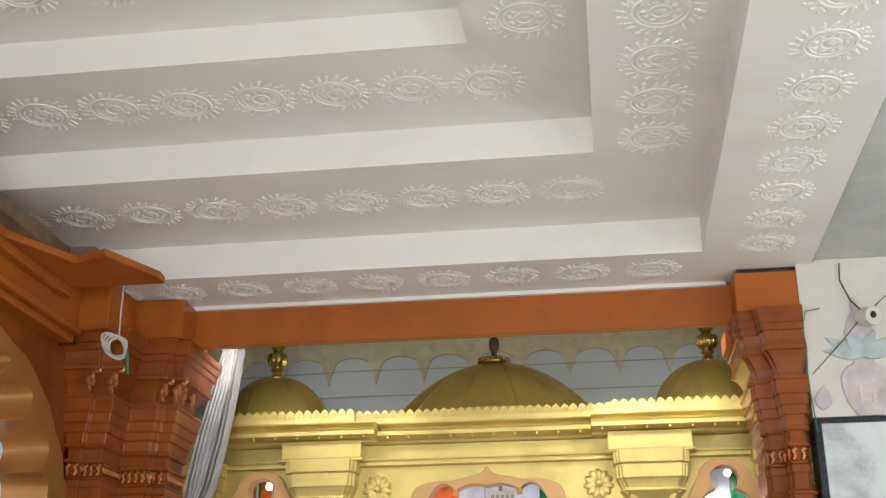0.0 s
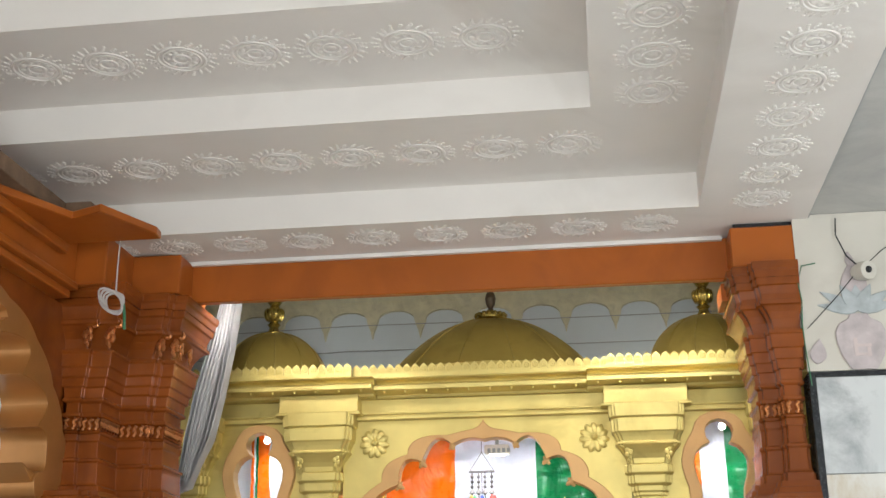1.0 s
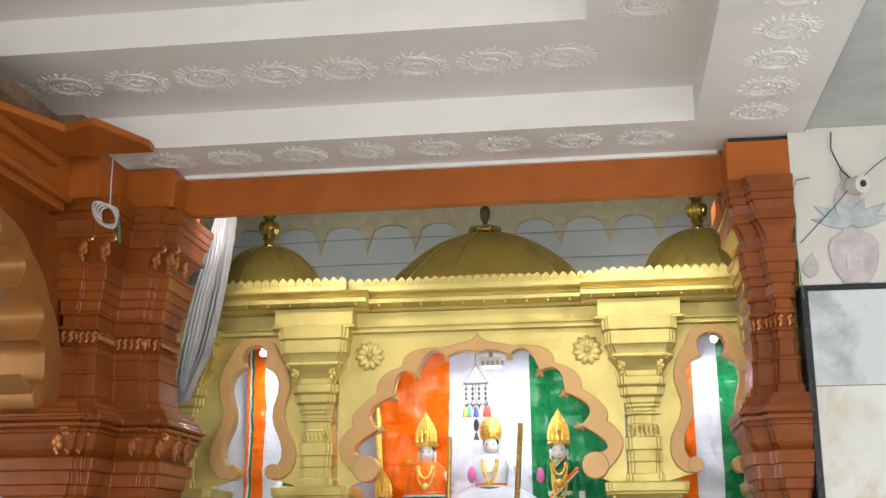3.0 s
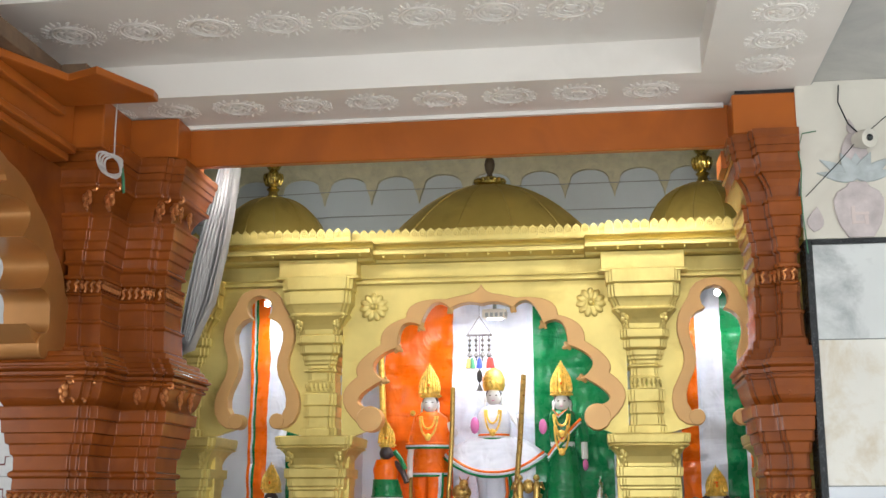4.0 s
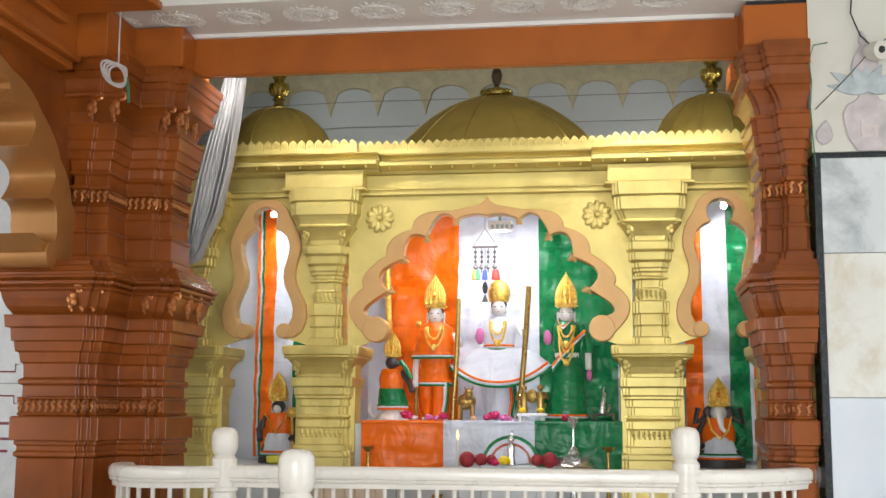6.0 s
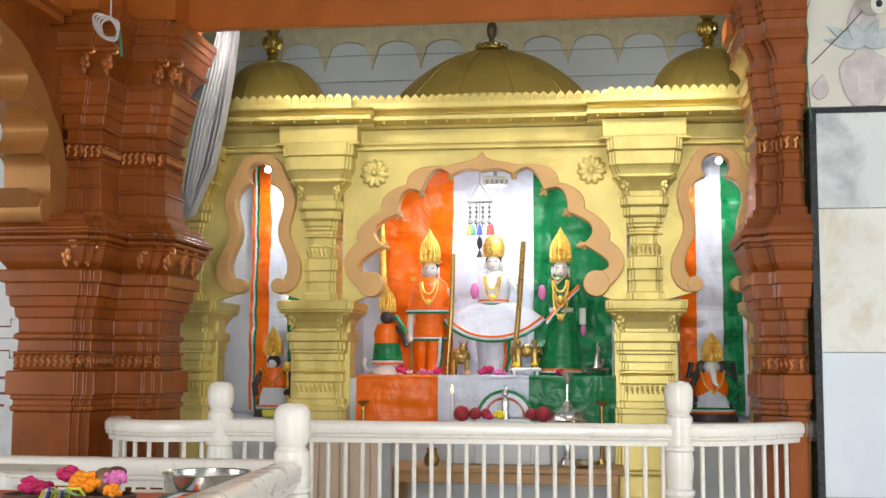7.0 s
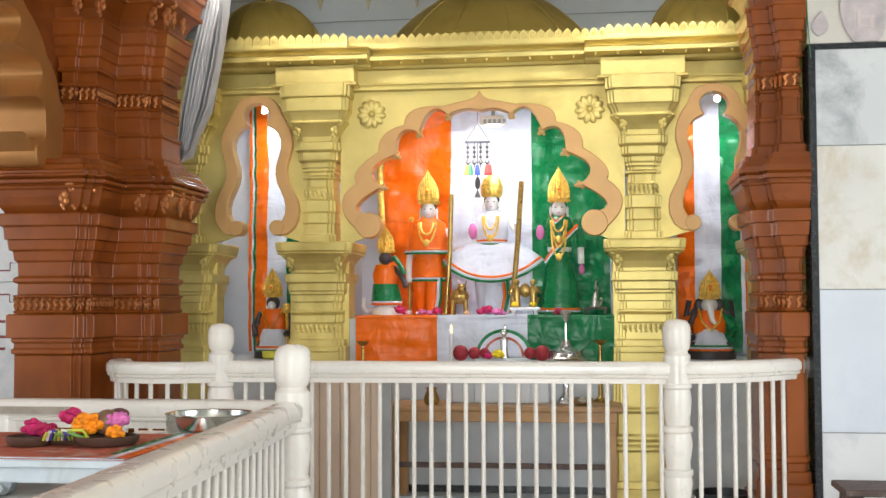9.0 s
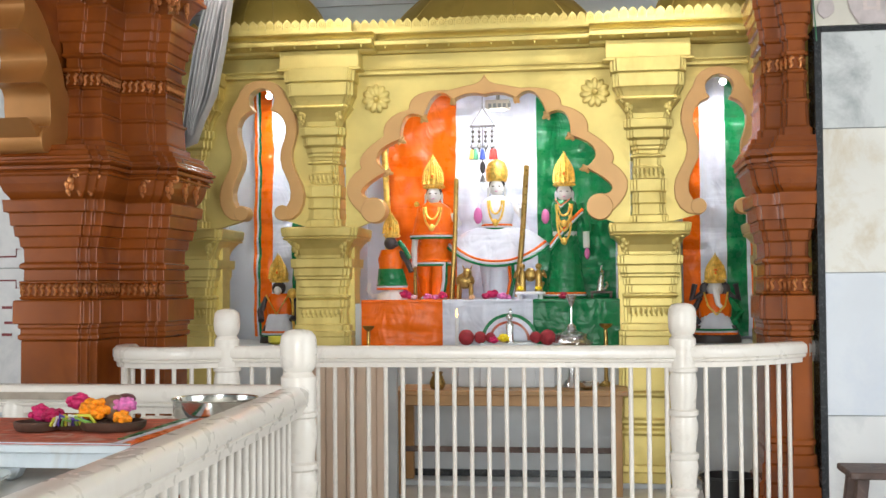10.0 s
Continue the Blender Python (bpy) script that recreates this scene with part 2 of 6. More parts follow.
tagged(part("ceiling", ceiling_mesh(), PLASTER, smooth=True), "white plaster coffered ceiling with moulded rosettes", "ceiling", kind="structure")
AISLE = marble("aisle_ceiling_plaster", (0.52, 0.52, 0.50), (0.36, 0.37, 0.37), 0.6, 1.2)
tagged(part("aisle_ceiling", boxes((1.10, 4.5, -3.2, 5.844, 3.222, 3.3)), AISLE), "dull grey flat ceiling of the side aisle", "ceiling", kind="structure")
tagged(part("ceiling_joint", boxes((1.0905, 1.0995, -3.2, 5.84, 3.206, 3.3)), GREY), "dark joint beside the coffered ceiling", "ceiling", kind="structure")
tagged(part("trim", boxes((-2.35, 0.68, 6.03, 6.058, 3.178, 3.199)), PLASTER), "thin white plaster strip above the brown beam", "trim", kind="structure")
tagged(part("beam", boxes((-2.24, 0.71, 6.062, 6.12, 2.97, 3.198)), BEAM, bevel=0.006), "brown painted beam across the shrine front", "beam", kind="structure")
tagged(part("upper_wall", boxes((-3.6, 1.2, 6.2, 6.3, 3.2, 3.99)), PLASTER), "plain plaster wall above the beam", "wall", kind="structure")

# cream scalloped band and cables on the wall behind the domes
pts = [(-3.42, 3.9), (-3.42, 3.36)]
sp = 0.3515
k0 = -3.38
for k in range(14):
    a = k0 + sp * k
    pts += [(a, 3.265), (a + 0.012, 3.32), (a + 0.028, 3.36)]
    pts += [(a + sp / 2 + 0.138 * math.cos(math.pi * (1 - i / 10)), 3.385 + 0.088 * math.sin(math.pi * i / 10) ** 0.8) for i in range(11)]
    pts += [(a + sp - 0.028, 3.36), (a + sp - 0.012, 3.32)]
pts += [(k0 + sp * 14, 3.265), (1.62, 3.36), (1.62, 3.9)]
tagged(part("wall_band", prism(bmesh.new(), pts, 8.165, 8.199), CREAM), "cream scalloped stucco band along the wall", "wall band", kind="structure")
for z0, z1, nm in ((3.36, 3.335, "cable"), (3.17, 3.14, "cable")):
    tagged(part(nm, tube(bmesh.new(), [(-3.2, 8.15, z0 - 0.03), (-1.8, 8.15, z0 + 0.005), (-0.6, 8.15, z0), (1.6, 8.15, z1 + 0.03)], 0.003, 6), GREY), "thin dark cable strung along the back wall", "cable", "cables on the back wall")

# right wall: marble slabs, black edge strip, black band and a painted lotus panel
CREAMPAINT = material("cream_wall_paint", (0.62, 0.59, 0.52), 0.6, vary=0.06, scale=2.5, stain=(0.5, 0.46, 0.4), stain_amount=0.35, stain_scale=3)
LOTUS_A = material("lotus_mauve_relief", (0.50, 0.44, 0.44), 0.6, vary=0.18, scale=14, bump=0.4)
LOTUS_B = material("lotus_blue_relief", (0.42, 0.46, 0.47), 0.6, vary=0.18, scale=14, bump=0.4)
WARM_MARBLE = marble("warm_marble", (0.70, 0.68, 0.63), (0.52, 0.42, 0.27), 0.6, 4.5)
BLUE_MARBLE = marble("cool_marble", (0.66, 0.69, 0.74), (0.58, 0.62, 0.70), 0.6, 3.5)
GREY_MARBLE = marble("veined_marble", (0.61, 0.63, 0.63), (0.36, 0.38, 0.39), 0.85, 4.0)
rows_of = [(0.0, 0.532, MARBLE), (0.536, 1.214, BLUE_MARBLE), (1.218, 1.907, WARM_MARBLE), (1.911, 2.376, GREY_MARBLE)]
for z0, z1, mm in rows_of:
    for x0, x1 in ((1.046, 1.83), (1.834, 2.6), (2.604, 3.4)):
        part("marble_slab", boxes((x0, x1, 5.83, 5.8445, z0, z1)), mm, wall_right, bevel=0.002)
part("black_band", boxes((1.046, 3.4, 5.826, 5.8445, 2.380, 2.404)), BLACK, wall_right, "black granite band", bevel=0.002)
part("edge_strip", boxes((1.012, 1.045, 5.826, 6.0, 0, 2.404)), BLACK, wall_right, "black granite edge strip", bevel=0.002)
part("painted_panel", boxes((1.012, 3.4, 5.832, 5.8445, 2.408, 3.22)), CREAMPAINT, wall_right, "cream painted upper wall")


PALEPINK = material("pale_pink_paint", (0.60, 0.51, 0.49), 0.6)


def petal(cx, cz, length, width, angle, mat, name="petal"):
    bm = bmesh.new()
    a = radians(angle)
    n = 8
    out = []
    for s in (1, -1):
        rng = range(n + 1) if s == 1 else range(n - 1, 0, -1)
        for i in rng:
            u = i / n
            w = s * width * math.sin(math.pi * u ** 0.8) * (1 - 0.25 * u)
            out.append((cx + u * length * math.sin(a) + w * math.cos(a), cz + u * length * math.cos(a) - w * math.sin(a)))
    prism(bm, out, 5.822 - random.random() * 0.004, 5.834)
    return part(name, bm, mat, wall_right, bevel=0.003)


lx = 1.282
vase = [(0.04, 2.69), (0.055, 2.665), (0.10, 2.64), (0.119, 2.60), (0.118, 2.55), (0.10, 2.475), (0.07, 2.425), (0.06, 2.408)]
part("lotus_vase", prism(bmesh.new(), [(lx + x, z) for x, z in vase] + [(lx - x, z) for x, z in vase[::-1]], 5.82, 5.833), LOTUS_A, wall_right, "mauve relief vase", bevel=0.004)
for bx in ((lx - 0.04, lx - 0.022, 2.49, 2.565), (lx - 0.021, lx + 0.043, 2.52, 2.534), (lx + 0.02, lx + 0.038, 2.47, 2.518), (lx - 0.04, lx + 0.018, 2.475, 2.489)):
    part("vase_mark", boxes((bx[0], bx[1], 5.8165, 5.8195, bx[2], bx[3])), PALEPINK, wall_right)
petal(lx - 0.005, 2.745, 0.23, 0.072, 0, LOTUS_A)
petal(lx - 0.01, 2.93, 0.085, 0.022, -6, LOTUS_A)
for ang, ln, wd, mm in ((-78, 0.225, 0.033, LOTUS_B), (78, 0.225, 0.033, LOTUS_B), (-58, 0.235, 0.038, LOTUS_B), (58, 0.235, 0.038, LOTUS_B), (-28, 0.18, 0.042, LOTUS_B), (28, 0.18, 0.042, LOTUS_B), (0, 0.16, 0.047, LOTUS_B)):
    petal(lx, 2.70, ln * 0.88, wd * 0.9, ang, mm)
petal(1.06, 2.44, 0.13, 0.045, 10, LOTUS_A)
holder = thing("lamp_holder", (1.31, 5.80, 2.89), "cream bulb holder hanging from dark wires on the wall", "lamp holder")
bm = bmesh.new()
lathe(bm, [(0.012, -0.05), (0.038, -0.045), (0.048, 0.0), (0.046, 0.05), (0.03, 0.055)], n=16)
bmesh.ops.rotate(bm, verts=bm.verts, cent=(0, 0, 0), matrix=Matrix.Rotation(radians(100), 3, "X") @ Matrix.Rotation(radians(25), 3, "Y"))
bmesh.ops.translate(bm, verts=bm.verts, vec=(1.315, 5.775, 2.89))
part("socket", bm, CREAMPAINT, holder, smooth=True)
bm = bmesh.new()
ball(bm, (1.333, 5.722, 2.883), 0.018, seg=8, rings=6)
part("contact", bm, BLACK, holder)
part("wire", tube(bmesh.new(), [(1.305, 5.80, 2.925), (1.255, 5.81, 2.985), (1.215, 5.815, 3.10), (1.225, 5.82, 3.19)], 0.0038, 6), BLACK, holder)
part("wire", tube(bmesh.new(), [(1.28, 5.79, 2.88), (1.19, 5.81, 2.78), (1.10, 5.815, 2.69), (1.03, 5.82, 2.62)], 0.0024, 6), BLACK, holder)
part("wire", tube(bmesh.new(), [(1.33, 5.79, 2.92), (1.42, 5.81, 3.0), (1.56, 5.815, 3.10)], 0.0024, 6), BLACK, holder)

# left wall: marble tiles with red outlined panels
RED = material("dark_red_paint", (0.22, 0.03, 0.035), 0.5)
for z0, z1 in ((0.0, 0.42), (0.424, 1.29), (1.294, 2.1), (2.104, 2.9), (2.904, 3.6)):
    for x0, x1 in ((-4.9, -3.92), (-3.916, -3.30)):
        part("marble_tile", boxes((x0, x1, 6.535, 6.5495, z0, z1)), MARBLE, wall_left, bevel=0.002)
for z0, z1 in ((0.50, 1.22), (1.36, 2.03), (2.17, 2.83)):
    c = 0.045
    x0, x1 = -4.7, -3.40
    loop = [(x0 + c, z0), (x1 - c, z0), (x1 - c, z0 + c), (x1, z0 + c), (x1, z1 - c), (x1 - c, z1 - c), (x1 - c, z1), (x0 + c, z1), (x0, z1 - c), (x0, z0 + c), (x0 + c, z0)]
    part("red_outline", tube(bmesh.new(), [(x, 6.534, z) for x, z in loop], 0.005, 5), RED, wall_left, "thin dark red painted outline")
for i, (x, z, w) in enumerate(((-3.50, 1.06, 0.06), (-3.49, 0.97, 0.05), (-3.50, 0.90, 0.06))):
    part("writing_bar", boxes((x - w / 2, x + w / 2, 6.528, 6.5345, z - 0.008, z + 0.008)), RED, wall_left)
tagged(part("wall_patch", boxes((-3.296, -3.0, 6.50, 6.549, 0, 3.6)), material("rough_cement", (0.42, 0.41, 0.39), 0.85, vary=0.25, scale=18, bump=0.8)), "rough grey cement edge beside the column", "wall edge", kind="structure")

# ---- golden shrine ----
SX = -0.705
shrine = thing("golden_shrine", (SX, 7.2, 0), "gold painted shrine front with three cusped arches, carved pilasters and domes", "shrine")


def offset_ring(plan, e, z):
    """The plan, whose edges run along x and y, grown outwards by e."""
    n = len(plan)
    area2 = sum(plan[i][0] * plan[(i + 1) % n][1] - plan[(i + 1) % n][0] * plan[i][1] for i in range(n))
    sg = 1 if area2 > 0 else -1
    out = []
    for i in range(n):
        p, a, b = plan[i], plan[i - 1], plan[(i + 1) % n]
        d0 = Vector((p[0] - a[0], p[1] - a[1])).normalized()
        d1 = Vector((b[0] - p[0], b[1] - p[1])).normalized()
        n0, n1 = Vector((d0.y, -d0.x)) * sg, Vector((d1.y, -d1.x)) * sg
        out.append((p[0] + e * (n0.x + n1.x), p[1] + e * (n0.y + n1.y), z))
    return out


def stack(plan, layers, grow=1.0, xmax=99.0):
    bm = bmesh.new()
    return loft(bm, [[(min(x, xmax), y, zz) for x, y, zz in offset_ring(plan, e * grow, z)] for z, e in layers])


def acanthus(bm, x, y, z, sx, s=1.0):
    """A corner leaf: a rolled head over three drooping lobes."""
    tube(bm, [(x + sx * s * (0.026 - 0.024 * (1 - t / 12) * math.cos(t * 0.75)), y - 0.004, z + s * (0.028 + 0.024 * (1 - t / 12) * math.sin(t * 0.75))) for t in range(11)], 0.0075 * s, 6)
    for j, (dx, dz, w) in enumerate(((0.0, 0.0, 0.017), (-0.016, -0.018, 0.015), (0.006, -0.030, 0.014), (-0.012, -0.048, 0.011), (-0.004, -0.064, 0.008))):
        ball(bm, (x + sx * s * dx, y - 0.002, z + s * dz), w * s, 0.95, 0.7, 1.35, 7, 5)


def gold_pilaster(cx, half=0.10, front=6.99, back=7.2):
    """Built about cx: plan with stepped corners; parts from the floor up."""
    k = 0.018
    p = [(cx - half, back), (cx - half, front + 2 * k), (cx - half + k, front + 2 * k), (cx - half + k, front + k), (cx - half + 2 * k, front + k), (cx - half + 2 * k, front),
         (cx + half - 2 * k, front), (cx + half - 2 * k, front + k), (cx + half - k, front + k), (cx + half - k, front + 2 * k), (cx + half, front + 2 * k), (cx + half, back)]
    P = lambda nm, ly, lab="": part(nm, stack(p, ly), GOLD, pil, lab, bevel=0.003)
    pil = part("pilaster", stack(p, [(0.03, 0.13), (0.09, 0.13), (0.09, 0.115), (0.13, 0.11), (0.13, 0.10), (0.30, 0.10), (0.31, 0.115), (0.33, 0.115), (0.34, 0.10), (0.36, 0.10), (0.37, 0.115), (0.39, 0.115), (0.40, 0.10), (0.52, 0.10), (0.53, 0.11), (0.545, 0.11), (0.555, 0.09), (0.87, 0.085)]), GOLD, shrine, bevel=0.004)
    part("backing", boxes((cx - half - 0.085, cx + half + 0.085, front + 0.055, back, 0.871, 1.44)), GOLD, pil, bevel=0.003)
    P("shaft", [(0.871, 0.085), (0.90, 0.085), (0.905, 0.07), (0.94, 0.07), (0.945, 0.052), (0.985, 0.05), (1.04, 0.05), (1.045, 0.058), (1.09, 0.058), (1.095, 0.046), (1.10, 0.046), (1.104, 0.062), (1.116, 0.062), (1.12, 0.044), (1.168, 0.044), (1.17, 0.056), (1.212, 0.056), (1.216, 0.068), (1.232, 0.068), (1.238, 0.074), (1.282, 0.074), (1.288, 0.088), (1.34, 0.09)])
    P("lower_capital", [(1.341, 0.062), (1.362, 0.062), (1.40, 0.074), (1.43, 0.092), (1.452, 0.112), (1.458, 0.128), (1.466, 0.128), (1.47, 0.118), (1.475, 0.132), (1.522, 0.138), (1.530, 0.13), (1.532, 0.05)])
    P("neck", [(1.533, 0.012), (1.578, 0.012), (1.582, 0.0), (1.645, -0.004), (1.65, 0.002), (1.715, -0.002), (1.718, 0.008), (1.79, 0.008), (1.794, -0.004)])
    P("neck_band", [(1.795, -0.008), (1.86, -0.008), (1.864, -0.004), (1.872, -0.012), (1.918, -0.012), (1.922, 0.004), (1.934, 0.004), (1.938, -0.008)])
    P("bracket", [(1.939, -0.006), (1.962, -0.006), (1.966, 0.002), (1.985, 0.002), (1.99, 0.008), (2.022, 0.008), (2.028, 0.02), (2.034, 0.026), (2.082, 0.026), (2.088, 0.036), (2.094, 0.042), (2.14, 0.042), (2.144, 0.03)])
    P("upper_capital", [(2.145, 0.024), (2.175, 0.03), (2.20, 0.044), (2.225, 0.062), (2.245, 0.078), (2.252, 0.088), (2.262, 0.088), (2.266, 0.078), (2.274, 0.08), (2.296, 0.088), (2.318, 0.098), (2.324, 0.106), (2.40, 0.11), (2.404, 0.10), (2.41, 0.118), (2.49, 0.122)])
    bm = bmesh.new()
    for i in range(7):
        x = cx - 0.078 + 0.026 * i
        ball(bm, (x, front + 0.012, 1.838), 0.012, 0.9, 1.2, 1.7, 8, 5)
        ball(bm, (x + 0.006, front + 0.010, 1.814), 0.009, 0.9, 1.2, 1.2, 7, 5)
    tagged(part("bead_row", bm, GOLD, pil, smooth=True), kind="stuff")
    bm = bmesh.new()
    for i in range(9):
        x = cx - 0.116 + 0.029 * i
        ball(bm, (x, front - 0.046, 1.018), 0.013, 0.9, 1.2, 1.6, 8, 5)
        ball(bm, (x + 0.006, front - 0.047, 0.994), 0.009, 0.9, 1.2, 1.2, 7, 5)
    tagged(part("bead_row", bm, GOLD, pil, smooth=True), kind="stuff")
    for sx in (-1, 1):
        for zc, ex, sc in ((2.225, 0.062, 1.0), (1.428, 0.095, 1.05)):
            bm = bmesh.new()
            acanthus(bm, cx + sx * (half + ex - 0.042), front - ex + 0.006, zc, sx, sc)
            part("leaf_scroll", bm, GOLD, pil, smooth=True)
    return pil


for cx in (-1.70, 0.262):
    gold_pilaster(cx)
gold_pilaster(-2.56, 0.12, 7.0)
gold_pilaster(1.08, 0.12, 7.0)


def bez(points):
    """A run of lobes: start, top, end, top, end ... each lobe passing through its top."""
    out = [points[0]]
    for i in range(0, len(points) - 2, 2):
        a, m, b = (Vector(points[i + j]) for j in range(3))
        c = 2 * m - (a + b) / 2
        for t in range(1, 9):
            u = t / 8
            out.append(tuple((1 - u) ** 2 * a + 2 * u * (1 - u) * c + u * u * b))
    return out


def mirrored(half, cx):
    return [(cx - x, z) for x, z in half[::-1]] + [(cx + x, z) for x, z in half[1:]]


def arch(cx, inner, outer, scroll, w, top, bottom, name):
    """A flat cusped band in front of a gold panel that fills up to the pilasters."""
    i2, o2 = mirrored(inner, cx), mirrored(outer, cx)
    panel = [(cx - w, bottom), (cx - w, top), (cx + w, top), (cx + w, bottom)] + o2[::-1]
    part("spandrel", prism(bmesh.new(), panel, 7.03, 7.075), GOLD, shrine)
    band = part(name, prism(bmesh.new(), o2 + i2[::-1], 6.985, 7.085), PEACH, shrine, "smooth bronze-pink cusped arch band", bevel=0.004)
    for sx in (-1, 1):
        bm = bmesh.new()
        n = 24
        r = scroll[2]
        loft(bm, [[(cx + sx * scroll[0] + q * math.cos(2 * math.pi * i / n), y, scroll[1] + q * math.sin(2 * math.pi * i / n)) for i in range(n)] for q, y in ((r, 7.087), (r, 6.986), (r - 0.004, 6.981))])
        part("scroll_end", bm, PEACH, band, smooth=True)
    return band


c_in = bez([(0, 2.315), (0.10, 2.325), (0.19, 2.29), (0.29, 2.325), (0.372, 2.19), (0.478, 2.195), (0.513, 2.06), (0.655, 1.97), (0.60, 1.865), (0.75, 1.755), (0.68, 1.70)])
c_out = bez([(0, 2.44), (0.035, 2.395), (0.10, 2.375), (0.15, 2.365), (0.215, 2.35), (0.40, 2.33), (0.46, 2.24), (0.585, 2.18), (0.615, 2.08), (0.745, 1.975), (0.755, 1.89), (0.845, 1.74), (0.70, 1.565)])
central_arch = arch(SX, c_in, c_out, (0.680, 1.632, 0.078), 0.86, 2.452, 1.50, "cusped_arch")
for sx in (-1, 1):
    for x, z, a in ((0.19, 2.29, -10), (0.372, 2.185, 20), (0.513, 2.055, 35), (0.60, 1.86, 60)):
        bm = bmesh.new()
        for d, rr in ((0.0, 0.02), (0.02, 0.014), (0.033, 0.008)):
            ball(bm, (SX + sx * (x - d * math.sin(radians(a + 20))), 7.01, z - d * math.cos(radians(a + 20)) * 0.7), rr, 1, 0.8, 1, 8, 6)
        ball(bm, (SX + sx * (x - 0.012), 7.01, z + 0.016), 0.011, seg=7, rings=5)
        ball(bm, (SX + sx * (x + 0.012), 7.01, z - 0.018), 0.011, seg=7, rings=5)
        part("cusp_bud", bm, PEACH, central_arch, smooth=True)
S = 0.0034
k_in = [(x * S, 2.438 - (y - 145) * S) for x, y in ((0, 157), (12, 160), (21, 168), (24, 178), (22, 188), (16, 197), (30, 203), (40, 213), (45, 226), (45, 240), (41, 256), (36, 272), (35, 288), (38, 303), (45, 318), (51, 332), (54, 346), (53, 360), (47, 372), (38, 380))]
k_out = [(x * S, 2.438 - (y - 145) * S) for x, y in ((0, 143), (16, 145), (30, 151), (40, 162), (45, 176), (54, 190), (62, 205), (66, 222), (66, 238), (62, 255), (57, 271), (56, 287), (60, 303), (68, 319), (76, 335), (79, 352), (77, 370), (69, 386), (56, 396), (42, 398))]
for cx in (-2.085, 0.675):
    arch(cx, k_in, k_out, (0.128, 1.625, 0.047), 0.40 if cx < 0 else 0.42, 2.452, 1.50, "keyhole_arch")

# entablature: frieze, cornice lip, sloped band, with projections over the pilasters
part("frieze", boxes((-2.72, 1.22, 7.02, 7.2, 2.453, 2.585)), GOLD, shrine, bevel=0.004)
part("frieze_moulding", boxes((-2.72, 1.22, 6.99, 7.019, 2.455, 2.475), (-2.72, 1.22, 7.0, 7.019, 2.488, 2.50)), GOLD, shrine, bevel=0.003)
for cx in (-1.70, 0.262):
    part("frieze_block", boxes((cx - 0.245, cx + 0.245, 6.90, 7.018, 2.492, 2.60)), GOLD, shrine, bevel=0.004)
    part("frieze_block_lip", boxes((cx - 0.262, cx + 0.262, 6.885, 7.0, 2.475, 2.491)), GOLD, shrine, bevel=0.003)


def run(x0, x1, f):
    """A stretch of cornice whose lip stands at depth f."""
    bm = bmesh.new()
    prof = [(7.2, 2.586), (f + 0.10, 2.586), (f + 0.09, 2.604), (f + 0.02, 2.614), (f, 2.618), (f, 2.646), (f + 0.016, 2.651), (f + 0.085, 2.656), (f + 0.09, 2.676), (f + 0.072, 2.69), (f + 0.03, 2.692), (f + 0.03, 2.70), (7.2, 2.70)]
    loft(bm, [[(x, y, z) for y, z in prof] for x in (x0, x1)])
    part("cornice", bm, GOLD, shrine, bevel=0.003)
    bm = bmesh.new()
    n = int((x1 - x0) / 0.128)
    for i in range(n):
        x = x0 + (i + 0.5) * (x1 - x0) / n
        box(bm, x - 0.005, x + 0.005, f + 0.014, f + 0.026, 2.603, 2.6175)
    tagged(part("drop_row", bm, GOLD, shrine), kind="stuff")


run(-2.72, -1.36, 6.83)
run(-1.359, -0.075, 6.90)
run(-0.074, 1.22, 6.83)
leaf = bmesh.new()
out = [(-0.0255, 0.0), (-0.0255, 0.038), (-0.023, 0.05), (-0.016, 0.06), (-0.006, 0.067), (0, 0.074), (0.006, 0.067), (0.016, 0.06), (0.023, 0.05), (0.0255, 0.038), (0.0255, 0.0)]
prism(leaf, out, -0.012, 0.012)
for q in range(10):
    ball(leaf, (0.014 * math.cos(q * 0.628), -0.012, 0.036 + 0.014 * math.sin(q * 0.628)), 0.0052, 1, 0.8, 1, 5, 4)
ball(leaf, (0, -0.012, 0.036), 0.006, seg=6, rings=4)
leaf_ob = part("crest_leaf", leaf, GOLD, shrine)
first = True
for x0, x1, f in ((-2.66, -1.49, 6.875), (-1.50, 0.06, 6.945), (0.045, 1.16, 6.875)):
    n = round((x1 - x0) / 0.0525)
    for i in range(n):
        o = leaf_ob if first else new("crest_leaf", leaf_ob.data)
        first = False
        o.parent = shrine
        o.matrix_parent_inverse = Matrix.Translation(-shrine.location)
        o.location = (x0 + (i + 0.5) * (x1 - x0) / n, f, 2.712)
    part("crest_base", boxes((x0, x1, f - 0.016, f + 0.02, 2.7005, 2.717)), GOLD, shrine)
part("roof_slab", boxes((-2.72, 1.22, 7.2005, 7.95, 2.70, 2.7155)), DOMEGOLD, shrine)

